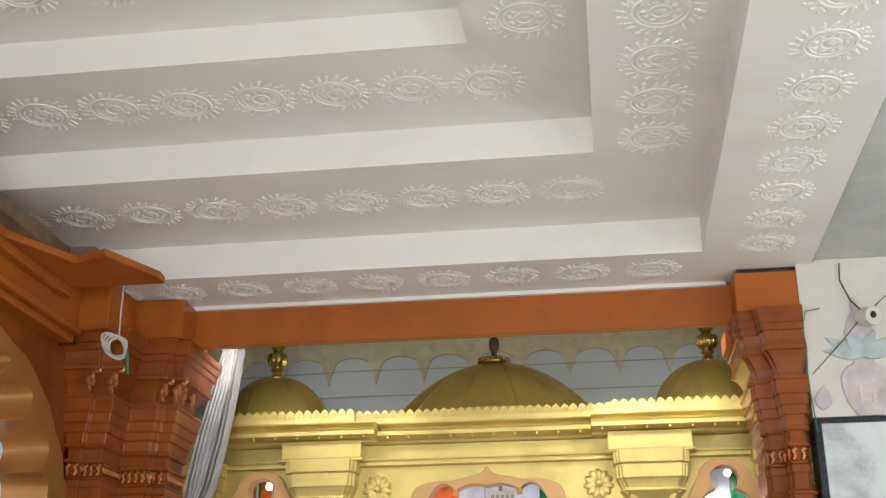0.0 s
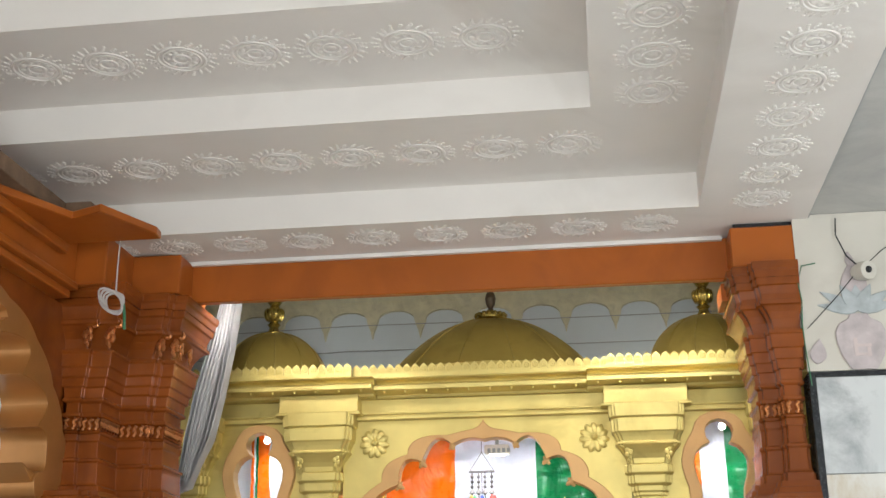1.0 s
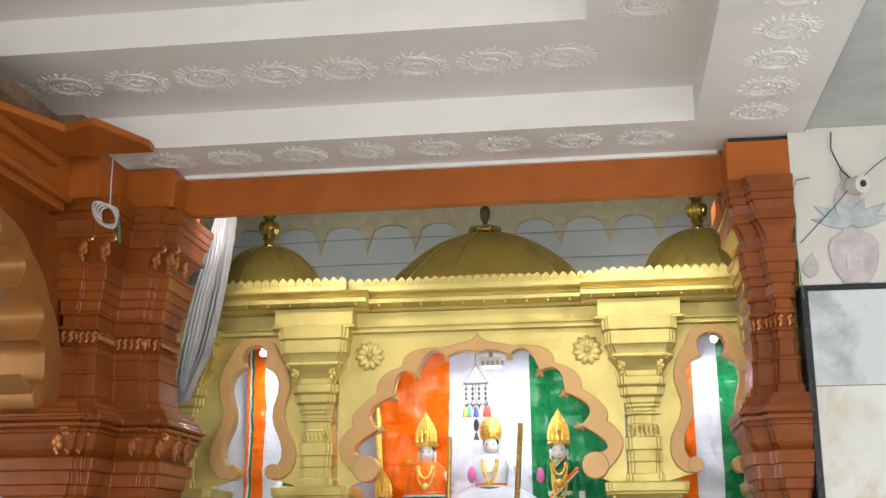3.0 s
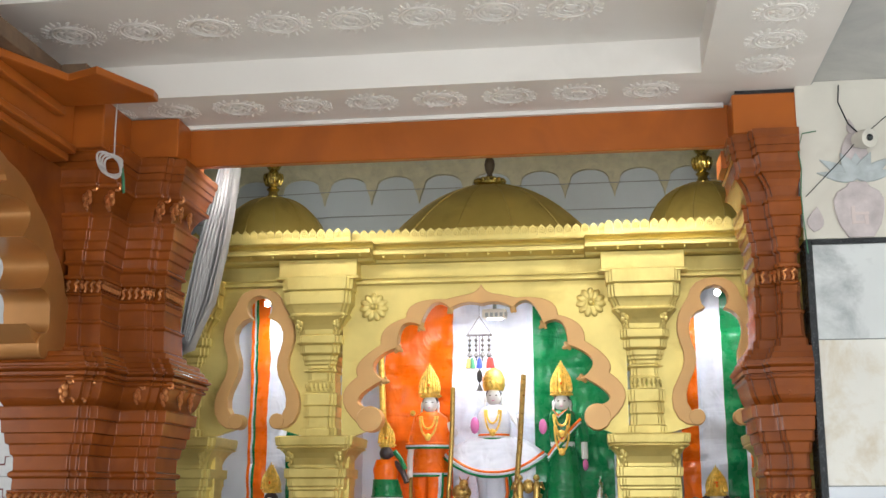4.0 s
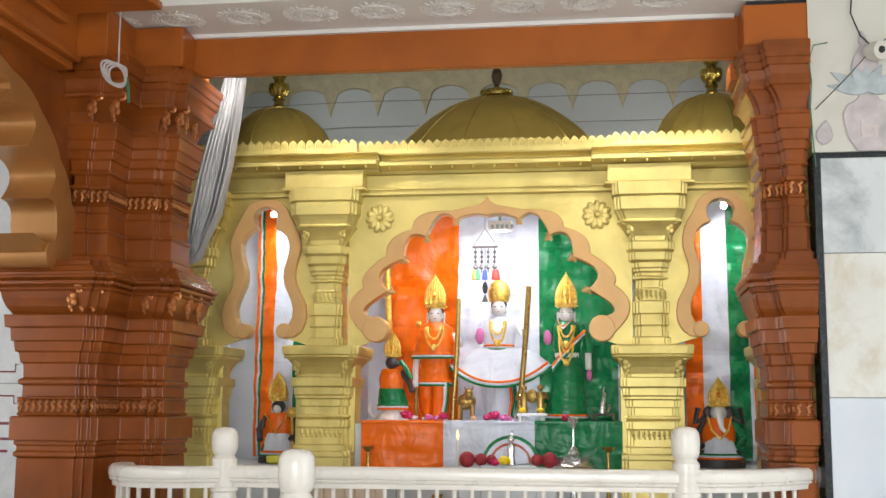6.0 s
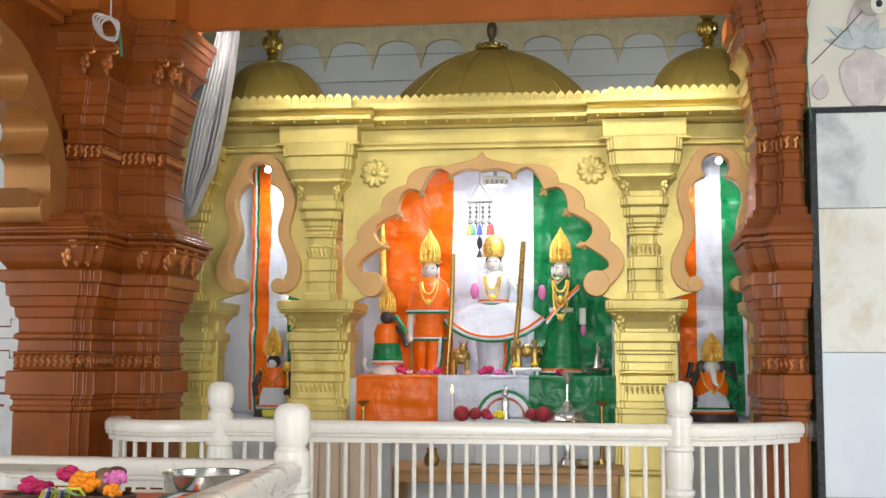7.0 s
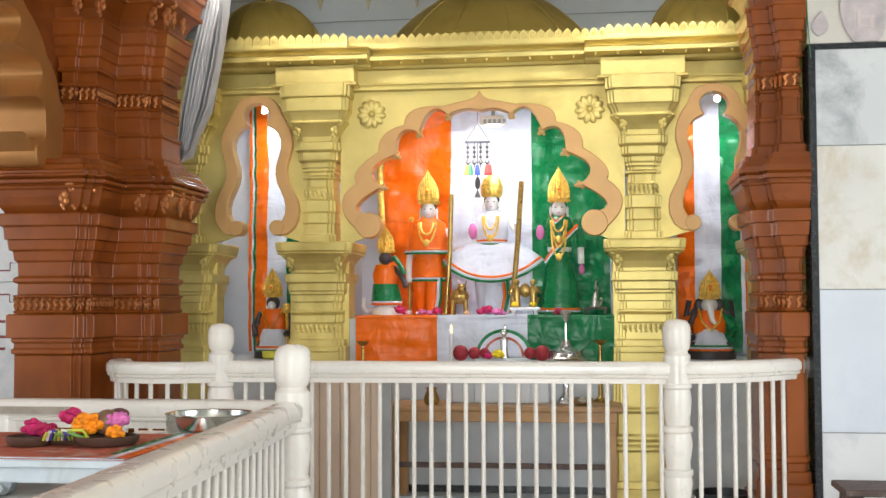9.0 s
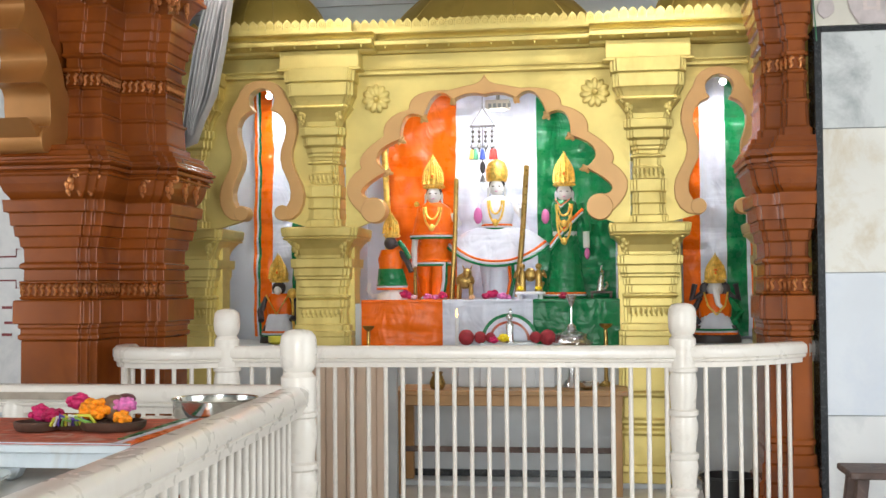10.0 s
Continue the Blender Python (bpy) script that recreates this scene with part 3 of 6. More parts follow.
# carved round flowers on the spandrels
for cx in (-1.372, -0.048):
    bm = bmesh.new()
    for i in range(11):
        a = 2 * math.pi * i / 11
        q = bmesh.new()
        ball(q, (0, 0, 0), 0.0225, 1, 0.62, 1.75, 8, 6)
        bmesh.ops.rotate(q, verts=q.verts, cent=(0, 0, 0), matrix=Matrix.Rotation(a, 3, "Y"))
        bmesh.ops.translate(q, verts=q.verts, vec=(cx + 0.052 * math.sin(a), 7.02, 2.315 + 0.052 * math.cos(a)))
        tmp = bpy.data.meshes.new("t")
        q.to_mesh(tmp)
        bm.from_mesh(tmp)
        bpy.data.meshes.remove(tmp)
        q.free()
    ball(bm, (cx, 7.012, 2.315), 0.018, seg=10, rings=6)
    part("carved_flower", bm, GOLD, shrine, smooth=True)


def dome(cx, cy, r, z0, h, finial, ys=1.0, full=False):
    bm = bmesh.new()
    n = 12
    prof = [(1 - i / 14, 1 - (1 - i / 14) ** 2.05) for i in range(15)]
    if full:
        prof = [(math.cos(math.pi / 2 * i / 14), math.sin(math.pi / 2 * i / 14) ** 1.08) for i in range(15)]
    prof[-1] = (0.02, 1.0)
    rings = []
    for q, z in prof:
        ring = []
        for k in range(n):
            for j in range(4):
                a0, a1 = 2 * math.pi * (k + 0.5) / n, 2 * math.pi * (k + 1.5) / n
                u = j / 4
                p = Vector((math.cos(a0), math.sin(a0))).lerp(Vector((math.cos(a1), math.sin(a1))), u)
                p *= 1 + 0.02 * math.sin(math.pi * u)
                ring.append((cx + r * q * p.x, cy + r * ys * q * p.y, z0 + h * z))
        rings.append(ring)
    loft(bm, rings)
    d = part("dome", bm, DOMEGOLD, shrine, "dull gold ribbed dome", smooth=True)
    for k in range(n):
        a = 2 * math.pi * (k + 0.5) / n
        if math.sin(a) < 0.3:
            part("rib", tube(bmesh.new(), [(cx + (r * q + 0.002) * math.cos(a), cy + (r * q + 0.002) * ys * math.sin(a), z0 + h * z + 0.002) for q, z in prof], 0.004, 6), DOMEGOLD, d)
    part("dome_base", loft(bmesh.new(), [[(cx + r * 0.985 * math.cos(2 * math.pi * i / 40), cy + r * ys * 0.985 * math.sin(2 * math.pi * i / 40), z) for i in range(40)] for z in (2.7165, z0 + 0.004)]), DOMEGOLD, d, smooth=True)
    f = part("finial", lathe(bmesh.new(), finial, cx, cy, z0 + h, 20), FINIALGOLD, d, "turned gold finial", smooth=True)
    return d, f


d, f = dome(SX + 0.01, 7.52, 0.675, 2.825, 0.375, [(0.03, -0.01), (0.095, 0.0), (0.10, 0.012), (0.07, 0.028), (0.06, 0.045), (0.03, 0.05), (0.022, 0.06)], 0.6)
bm = bmesh.new()
for i in range(16):
    a = 2 * math.pi * i / 16
    ball(bm, (SX + 0.01 + 0.095 * math.cos(a), 7.52 + 0.095 * math.sin(a), 3.222), 0.016, seg=7, rings=5)
part("bead_ring", bm, FINIALGOLD, f, smooth=True)
part("finial_top", lathe(bmesh.new(), [(0.022, 0.06), (0.016, 0.075), (0.03, 0.10), (0.036, 0.14), (0.03, 0.17), (0.012, 0.20), (0.002, 0.24)], SX + 0.01, 7.52, 3.202, 12), material("dark_bronze", (0.10, 0.07, 0.04), 0.4, metal=0.6), f, "dark bronze finial top")
for cx in (-2.175, 0.692):
    d, f = dome(cx, 7.52, 0.385, 2.80, 0.365, [(0.05, -0.02), (0.055, 0.0), (0.035, 0.02), (0.03, 0.04), (0.045, 0.06), (0.028, 0.075), (0.05, 0.10), (0.062, 0.13), (0.06, 0.16), (0.04, 0.175), (0.03, 0.19), (0.045, 0.21), (0.055, 0.23), (0.05, 0.26), (0.03, 0.30), (0.004, 0.36)], 0.8, True)
    bm = bmesh.new()
    for i in range(14):
        a = 2 * math.pi * i / 14
        tube(bm, [(cx + q * math.cos(a), 7.52 + q * math.sin(a), 3.165 + z) for q, z in ((0.046, 0.09), (0.06, 0.115), (0.064, 0.14), (0.058, 0.165))], 0.008, 6)
    tagged(part("flutes", bm, FINIALGOLD, f, smooth=True), kind="stuff")

# inside of the three niches
sanctum = thing("sanctum", (SX, 7.6, 0), "white walled inside of the shrine's three niches", "niche", kind="structure")
part("back_wall", boxes((-2.72, 1.22, 7.86, 7.95, 0, 2.69)), NICHE, sanctum)
for x in (-1.70, 0.262):
    part("side_wall", boxes((x - 0.10, x + 0.10, 7.21, 7.859, 0, 2.69)), NICHE, sanctum)
for x in (-2.66, 1.14):
    part("side_wall", boxes((x - 0.06, x + 0.08, 7.21, 7.859, 0, 2.69)), NICHE, sanctum)
part("soffit", boxes((-2.72, 1.22, 7.21, 7.859, 2.55, 2.69)), NICHE, sanctum)
SLAB = material("grey_slab", (0.56, 0.59, 0.61), 0.35, vary=0.12, scale=3, stain=(0.40, 0.42, 0.44), stain_amount=0.5)
for x0, x1 in ((-2.44, -1.91), (0.48, 0.96)):
    part("niche_shelf", boxes((x0 - 0.1, x1 + 0.1, 7.03, 7.86, 0.0, 0.815)), SLAB, sanctum, "grey stone niche base", bevel=0.004)
part("plinth", boxes((-2.72, 1.22, 6.86, 7.86, 0.0, 0.03)), SLAB, sanctum, "low grey stone plinth", bevel=0.004)
# lamps above the niches: small flood lights and bulbs
LAMP = glow("lamp_glow", (1.0, 0.98, 0.95), 14.0)
for x, y, z in ((-2.17, 7.45, 2.425), (0.74, 7.45, 2.43)):
    lamp = thing("bulb", (x, y, z), "glowing white bulb at the head of a niche", "bulb", "niche bulbs")
    part("glass", ball(bmesh.new(), (x, y, z), 0.021, seg=14, rings=10), LAMP, lamp, smooth=True)
    part("socket", lathe(bmesh.new(), [(0.022, 0.03), (0.022, 0.06), (0.03, 0.065), (0.03, 0.122)], x, y, z, 12), WHITE, lamp)
    area("niche_light", (x, y - 0.02, z - 0.06), (x, y + 0.2, 1.2), 0.14, 0.14, 3.3, (0.96, 0.98, 1.0))
fl = thing("flood_light", (-0.645, 7.22, 2.28), "small white flood light under the arch head", "lamp")
part("housing", boxes((-0.72, -0.57, 7.18, 7.26, 2.26, 2.315)), WHITE, fl, bevel=0.006)
part("louvre", boxes(*[(-0.70 + 0.03 * i, -0.682 + 0.03 * i, 7.172, 7.1795, 2.265, 2.29) for i in range(5)]), GREY, fl)
part("lens", boxes((-0.69, -0.60, 7.20, 7.25, 2.255, 2.2595)), LAMP, fl)
part("mount", tube(bmesh.new(), [(-0.645, 7.22, 2.31), (-0.645, 7.24, 2.56)], 0.012, 8), GREY, fl)
area("flood_light_glow", (-0.66, 7.16, 2.235), (-0.68, 7.66, 1.45), 0.9, 0.06, 9.5, (0.96, 0.98, 1.0))

# ---- carved brown columns, side beam and arch ----
def leaf_band(plan, e, z, h, sides, step=0.034):
    """A row of small curled leaves along the front and side faces of a plan."""
    bm = bmesh.new()
    ring = offset_ring(plan, e, z)
    for a, b in zip(ring, ring[1:] + ring[:1]):
        d = Vector(b) - Vector(a)
        if d.length < 0.02 or max(a[1], b[1]) > sides:
            continue
        n = max(1, int(d.length / step))
        for i in range(n):
            p = Vector(a) + d * ((i + 0.5) / n)
            q = d.normalized() * 0.008
            tube(bm, [p + q + Vector((0, 0, h * 0.5)), p + Vector((0, 0, h * 0.2)) - q * 0.6, p + q * 0.5 - Vector((0, 0, h * 0.2)), p - q - Vector((0, 0, h * 0.5))], 0.0105, 6, taper=0.7)
    return bm


LEFT_LOW = [(-2.95, 6.28), (-2.95, 5.75), (-2.90, 5.75), (-2.90, 5.55), (-2.60, 5.55), (-2.60, 5.58), (-2.565, 5.58), (-2.565, 5.61), (-2.525, 5.61), (-2.525, 5.88), (-2.385, 5.88), (-2.385, 5.91), (-2.345, 5.91), (-2.345, 5.94), (-2.30, 5.94), (-2.30, 6.28)]
LEFT_UP = [(-2.95, 6.28), (-2.95, 5.78), (-2.745, 5.78), (-2.745, 5.69), (-2.66, 5.69), (-2.66, 5.72), (-2.555, 5.72), (-2.555, 5.96), (-2.41, 5.96), (-2.41, 5.985), (-2.385, 5.985), (-2.385, 6.01), (-2.32, 6.01), (-2.32, 6.28)]
RIGHT_PLAN = [(0.78, 6.32), (0.78, 6.0), (0.80, 6.0), (0.80, 5.95), (0.875, 5.95), (0.875, 5.90), (0.89, 5.90), (0.89, 5.86), (0.97, 5.86), (0.97, 5.90), (0.99, 5.90), (0.99, 6.32)]

LOWER = [
    ("pedestal", [(0.0, 0.07), (0.12, 0.07), (0.13, 0.05), (0.19, 0.05), (0.20, 0.035), (0.28, 0.03), (0.29, 0.015), (0.34, 0.015), (0.345, 0.0), (0.38, 0.0), (0.39, 0.012), (0.41, 0.012), (0.42, 0.0), (0.905, 0.0)]),
    ("pedestal_moulding", [(0.906, -0.004), (0.915, 0.012), (0.935, 0.012), (0.94, 0.002), (0.965, 0.002), (0.97, 0.012), (0.99, 0.012)]),
    ("pedestal_block", [(0.991, 0.03), (1.105, 0.03), (1.11, 0.022)]),
    ("leaf_course", [(1.111, 0.002), (1.125, 0.008), (1.13, -0.002), (1.19, -0.002), (1.195, 0.008), (1.205, 0.008)]),
    ("lower_shaft", [(1.206, -0.008), (1.262, -0.01), (1.268, 0.004), (1.274, 0.008), (1.288, 0.008), (1.294, 0.002), (1.30, -0.010), (1.37, -0.008), (1.376, 0.004), (1.425, 0.010), (1.43, 0.024), (1.48, 0.03)]),
    ("collar", [(1.481, 0.04), (1.545, 0.044), (1.55, 0.064), (1.605, 0.068), (1.61, 0.072)]),
    ("lower_capital", [(1.611, 0.038), (1.625, 0.046), (1.65, 0.064), (1.69, 0.078), (1.725, 0.086), (1.73, 0.10), (1.742, 0.104), (1.746, 0.092), (1.752, 0.092), (1.756, 0.112), (1.775, 0.114)]),
    ("ledge", [(1.776, 0.10), (1.79, 0.125), (1.80, 0.125), (1.803, 0.11), (1.82, 0.11), (1.823, 0.098), (1.85, 0.09), (1.853, 0.075), (1.88, 0.07)]),
]
UPPER = [
    ("upper_shaft", [(1.881, 0.03), (1.925, 0.028), (1.93, 0.012), (1.945, 0.008), (2.045, 0.004), (2.05, 0.014), (2.064, 0.014), (2.068, -0.002), (2.15, -0.006), (2.155, 0.002), (2.19, 0.002)]),
    ("upper_leaf_course", [(2.191, -0.004), (2.205, 0.006), (2.212, -0.008), (2.275, -0.008), (2.28, 0.008), (2.30, 0.008)]),
    ("bracket", [(2.301, -0.008), (2.352, -0.008), (2.356, 0.004), (2.362, 0.012), (2.374, 0.012), (2.378, 0.004), (2.43, 0.008), (2.434, 0.02), (2.476, 0.022), (2.482, 0.032), (2.53, 0.036), (2.536, 0.046), (2.60, 0.05), (2.606, 0.058), (2.622, 0.058)]),
    ("upper_capital", [(2.623, 0.02), (2.64, 0.022), (2.68, 0.034), (2.715, 0.056), (2.742, 0.082), (2.748, 0.098), (2.768, 0.10), (2.772, 0.086), (2.80, 0.088), (2.84, 0.10), (2.845, 0.112), (2.88, 0.114)]),
    ("capital_cornice", [(2.881, 0.12), (2.915, 0.122), (2.925, 0.132), (2.962, 0.134)]),
]


def carved_column(name, at, low, up, label, grow=1.0, xmax=99.0):
    c = thing(name, at, label, "column", "carved columns")
    for nm, ly in LOWER:
        part(nm, stack(low, ly, grow, xmax), BROWN, c, bevel=0.003)
    for nm, ly in UPPER:
        part(nm, stack(up, ly, grow, xmax), BROWN, c, bevel=0.003)
    part("leaf_row", leaf_band(low, 0.004, 1.16, 0.055, 6.2), COPPER, c, "row of curled copper leaves", smooth=True)
    part("leaf_row", leaf_band(up, 0.002, 2.242, 0.055, 6.3), COPPER, c, "row of curled copper leaves", smooth=True)
    return c


left_column = carved_column("carved_column", (-2.6, 6.1, 0), LEFT_LOW, LEFT_UP, "broad copper-brown carved column with stepped corners beside the arch")
right_column = carved_column("carved_column", (0.9, 6.1, 0), RIGHT_PLAN, RIGHT_PLAN, "slim copper-brown carved column against the marble wall", 0.8, 1.008)
for x, y, z, k in ((-2.515, 5.525, 1.70, 1.05), (-2.56, 5.495, 1.70, 1.05), (-2.60, 5.465, 1.70, 1.1), (-2.36, 5.80, 1.70, 0.9), (-2.235, 5.855, 1.70, 1.0)):
    bm = bmesh.new()
    acanthus(bm, x, y, z, 1, k)
    part("curled_leaf", bm, COPPER, left_column, smooth=True)
for x, y, z, k in ((-2.615, 5.625, 2.715, 1.15), (-2.505, 5.655, 2.715, 1.25), (-2.33, 5.92, 2.715, 1.1), (-2.262, 5.945, 2.715, 1.1)):
    bm = bmesh.new()
    acanthus(bm, x, y, z, 1, k)
    part("curled_leaf", bm, COPPER, left_column, smooth=True)
for yy, zz in ((6.02, 2.715), (6.16, 2.715), (6.02, 1.70), (6.18, 1.70)):
    bm = bmesh.new()
    acanthus(bm, 0, 0, 0, 1, 1.1)
    bmesh.ops.rotate(bm, verts=bm.verts, cent=(0, 0, 0), matrix=Matrix.Rotation(radians(90), 3, "Z"))
    bmesh.ops.translate(bm, verts=bm.verts, vec=(-2.32 + (0.06 if zz > 2 else 0.105), yy, zz))
    part("curled_leaf", bm, COPPER, left_column, smooth=True)
for x, y, z, k in ((0.885, 5.81, 1.70, 0.75), (0.80, 5.92, 1.70, 0.75)):
    bm = bmesh.new()
    acanthus(bm, x, y, z, -1, k)
    part("curled_leaf", bm, BROWN, right_column, smooth=True)
# abacus blocks over the capitals
part("abacus", boxes((-2.62, -2.235, 5.86, 6.3, 2.97, 3.19)), BEAM, left_column, bevel=0.006)
part("abacus", boxes((-2.78, -2.50, 5.50, 5.858, 2.93, 3.19)), BEAM, left_column, bevel=0.006)
part("abacus", boxes((0.70, 1.085, 5.84, 6.2, 2.965, 3.175)), BEAM, right_column, bevel=0.006)
part("gap_strip", boxes((0.72, 1.08, 5.86, 6.2, 3.176, 3.199)), BLACK, right_column, "dark gap under the ceiling")
part("underside", boxes((0.66, 0.76, 6.1, 6.34, 2.86, 2.955)), BEAM, right_column)

side_beam = thing("side_beam", (-3.0, 4.0, 2.8), "brown painted beam with a projecting cornice above the arch", "beam")
part("beam_body", boxes((-3.35, -2.66, 1.5, 5.498, 2.93, 3.199)), BEAM, side_beam, bevel=0.006)
part("moulding", boxes((-3.35, -2.635, 1.5, 5.497, 2.895, 2.9295)), BEAM, side_beam, bevel=0.005)
part("moulding", boxes((-3.35, -2.675, 1.5, 5.497, 2.855, 2.8945)), BEAM, side_beam, bevel=0.005)
eaves = [(-2.655, 1.5), (-2.60, 1.5), (-2.60, 4.58), (-2.439, 4.948), (-2.265, 4.87), (-2.123, 5.217), (-2.13, 5.295), (-2.655, 5.295)]
part("cornice", loft(bmesh.new(), [[(x, y, z) for x, y in eaves] for z in (3.08, 3.118)]), BEAM, side_beam, bevel=0.004)
# strip above the cornice, in a darker, duller and more uneven brown
part("cornice_back", boxes((-2.655, -2.52, 1.5, 5.295, 3.1185, 3.199), (-2.519, -2.39, 5.03, 5.24, 3.1185, 3.198)), material("dull_dark_brown_paint", (0.16, 0.10, 0.06), 0.8, vary=0.3, scale=12), side_beam, bevel=0.004)
part("cornice_moulding", boxes((-2.659, -2.61, 1.5, 5.3, 3.03, 3.0795)), BEAM, side_beam, bevel=0.006)

# cusped arch that springs from the column towards the hall
def arch_curve(points):
    return [(y, z) for y, z in bez(points)]


a_in = arch_curve([(5.36, 1.985), (5.56, 1.96), (5.59, 2.07), (5.57, 2.15), (5.475, 2.175), (5.54, 2.33), (5.265, 2.39), (5.30, 2.545), (4.985, 2.53), (4.97, 2.655), (4.66, 2.60), (4.5, 2.74), (4.3, 2.66), (4.1, 2.79), (3.9, 2.70)])
a_in = [(y - (0.10 if z < 2.6 else 0.04), z) for y, z in a_in]
a_out = arch_curve([(5.47, 1.838), (5.64, 1.86), (5.70, 2.05), (5.71, 2.13), (5.65, 2.20), (5.60, 2.31), (5.50, 2.40), (5.42, 2.50), (5.28, 2.59), (5.15, 2.67), (4.98, 2.71), (4.8, 2.76), (4.55, 2.78), (4.3, 2.82), (3.9, 2.80)])
side_arch = thing("side_arch", (-2.8, 5.0, 1.85), "copper-gold painted cusped arch with rounded soffit lobes", "arch")
bm = bmesh.new()
loopo = a_out + a_in[::-1]
va = [bm.verts.new((-2.72, y, z)) for y, z in loopo]
vb = [bm.verts.new((-2.965, y, z)) for y, z in loopo]
caps = [bm.faces.new(va), bm.faces.new(vb[::-1])]
for f in caps:
    f.normal_update()
bmesh.ops.triangulate(bm, faces=caps)
for i in range(len(va)):
    j = (i + 1) % len(va)
    bm.faces.new((va[i], vb[i], vb[j], va[j]))
SOFFIT = material("copper_gold_paint", (0.42, 0.19, 0.055), 0.36, metal=0.45, vary=0.1, scale=5, bump=0.03, fine=26, coat=0.15, rv=0.05)
part("arch_band", bm, SOFFIT, side_arch, bevel=0.005, smooth=True)
bm = bmesh.new()
n = 24
loft(bm, [[(x, 5.44 + q * math.cos(2 * math.pi * i / n), 1.90 + q * math.sin(2 * math.pi * i / n)) for i in range(n)] for q, x in ((0.066, -2.965), (0.066, -2.712), (0.062, -2.708))])
part("scroll_end", bm, SOFFIT, side_arch, smooth=True)
bm = bmesh.new()
sp2 = a_out + [(3.9, 2.854), (5.78, 2.854), (5.78, 1.884)]
va = [bm.verts.new((-2.76, y, z)) for y, z in sp2]
vb = [bm.verts.new((-2.93, y, z)) for y, z in sp2]
caps = [bm.faces.new(va), bm.faces.new(vb[::-1])]
for f in caps:
    f.normal_update()
bmesh.ops.triangulate(bm, faces=caps)
for i in range(len(va)):
    j = (i + 1) % len(va)
    bm.faces.new((va[i], vb[i], vb[j], va[j]))
part("spandrel", bm, BROWN, side_arch)

# bundled pale cloth hung behind the left column
def strip_cloth(bm, rows, folds, depth, thick=0.004, mi=0, n=60):
    """rows: left and right point of each row; pleats stand out from the sheet."""
    grids = []
    for off in (0, thick):
        grids.append([[bm.verts.new((l[0] + (r[0] - l[0]) * u / n, l[1] + (r[1] - l[1]) * u / n + off - depth * abs(math.sin(math.pi * folds * u / n + 0.6 * noise.noise((k * 0.5, u * 0.05, 1.0)))), l[2] + (r[2] - l[2]) * u / n)) for u in range(n + 1)] for k, (l, r) in enumerate(rows)])
    for g in grids:
        for a, b in zip(g, g[1:]):
            for i in range(n):
                bm.faces.new((a[i], a[i + 1], b[i + 1], b[i])).material_index = mi
    return bm


CLOTH_GREY = material("grey_white_cloth", (0.36, 0.355, 0.36), 0.6, vary=0.15, scale=7, bump=0.2, stain=(0.32, 0.31, 0.31), stain_amount=0.4, stain_scale=5)
bundle = thing("cloth_bundle", (-2.15, 6.36, 2.0), "bundled grey-white cloth tied up between column and shrine", "cloth")
rows_c = [((-2.14, 6.36, 3.15), (-2.05, 6.36, 3.15)), ((-2.15, 6.36, 3.02), (-2.035, 6.36, 3.02)), ((-2.21, 6.35, 2.75), (-2.065, 6.36, 2.75)), ((-2.27, 6.34, 2.5), (-2.10, 6.36, 2.5)), ((-2.31, 6.34, 2.25), (-2.155, 6.36, 2.25)), ((-2.325, 6.34, 2.08), (-2.22, 6.36, 2.10)), ((-2.33, 6.34, 1.95), (-2.27, 6.36, 1.98))]
rows_c = [tuple((x * 1.022, y + 0.14, 1.15 + (z - 1.15) * 1.022) for x, y, z in row) for row in rows_c]
part("pleated_sheet", strip_cloth(bmesh.new(), rows_c, 7, 0.085), CLOTH_GREY, bundle, smooth=True)
bm = bmesh.new()
for k in range(4):
    tube(bm, [(-2.17 + 0.02 * k, 6.44 - 0.01 * k, 3.16), (-2.22 + 0.022 * k, 6.43, 2.84), (-2.29 + 0.02 * k, 6.425, 2.53), (-2.335 + 0.016 * k, 6.425, 2.22), (-2.36 + 0.01 * k, 6.43, 2.04)], 0.012, 8)
part("loose_folds", bm, CLOTH_GREY, bundle, smooth=True)
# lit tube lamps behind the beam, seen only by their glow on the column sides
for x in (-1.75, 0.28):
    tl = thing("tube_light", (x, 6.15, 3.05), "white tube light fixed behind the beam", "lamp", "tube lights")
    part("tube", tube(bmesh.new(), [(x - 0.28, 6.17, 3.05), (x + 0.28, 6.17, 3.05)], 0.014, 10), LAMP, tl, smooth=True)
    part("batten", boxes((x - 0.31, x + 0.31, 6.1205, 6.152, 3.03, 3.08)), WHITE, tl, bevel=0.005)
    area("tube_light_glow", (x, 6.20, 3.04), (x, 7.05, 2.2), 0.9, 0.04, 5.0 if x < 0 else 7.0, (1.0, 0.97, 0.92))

# coil of wire hanging from the ceiling, and a green thread on the right column
coil = thing("wire_coil", (-2.40, 5.45, 2.85), "coiled white wire hanging from the ceiling", "wire")
PLASTIC = material("white_plastic_wire", (0.55, 0.52, 0.50), 0.4)
GREENWIRE = material("green_wire", (0.03, 0.16, 0.07), 0.4)
wx, wy = -2.42, 5.47
part("hanging_wire", tube(bmesh.new(), [(wx, wy, 3.199), (wx - 0.002, wy, 3.0), (wx, wy, 2.87)], 0.004, 6), PLASTIC, coil)
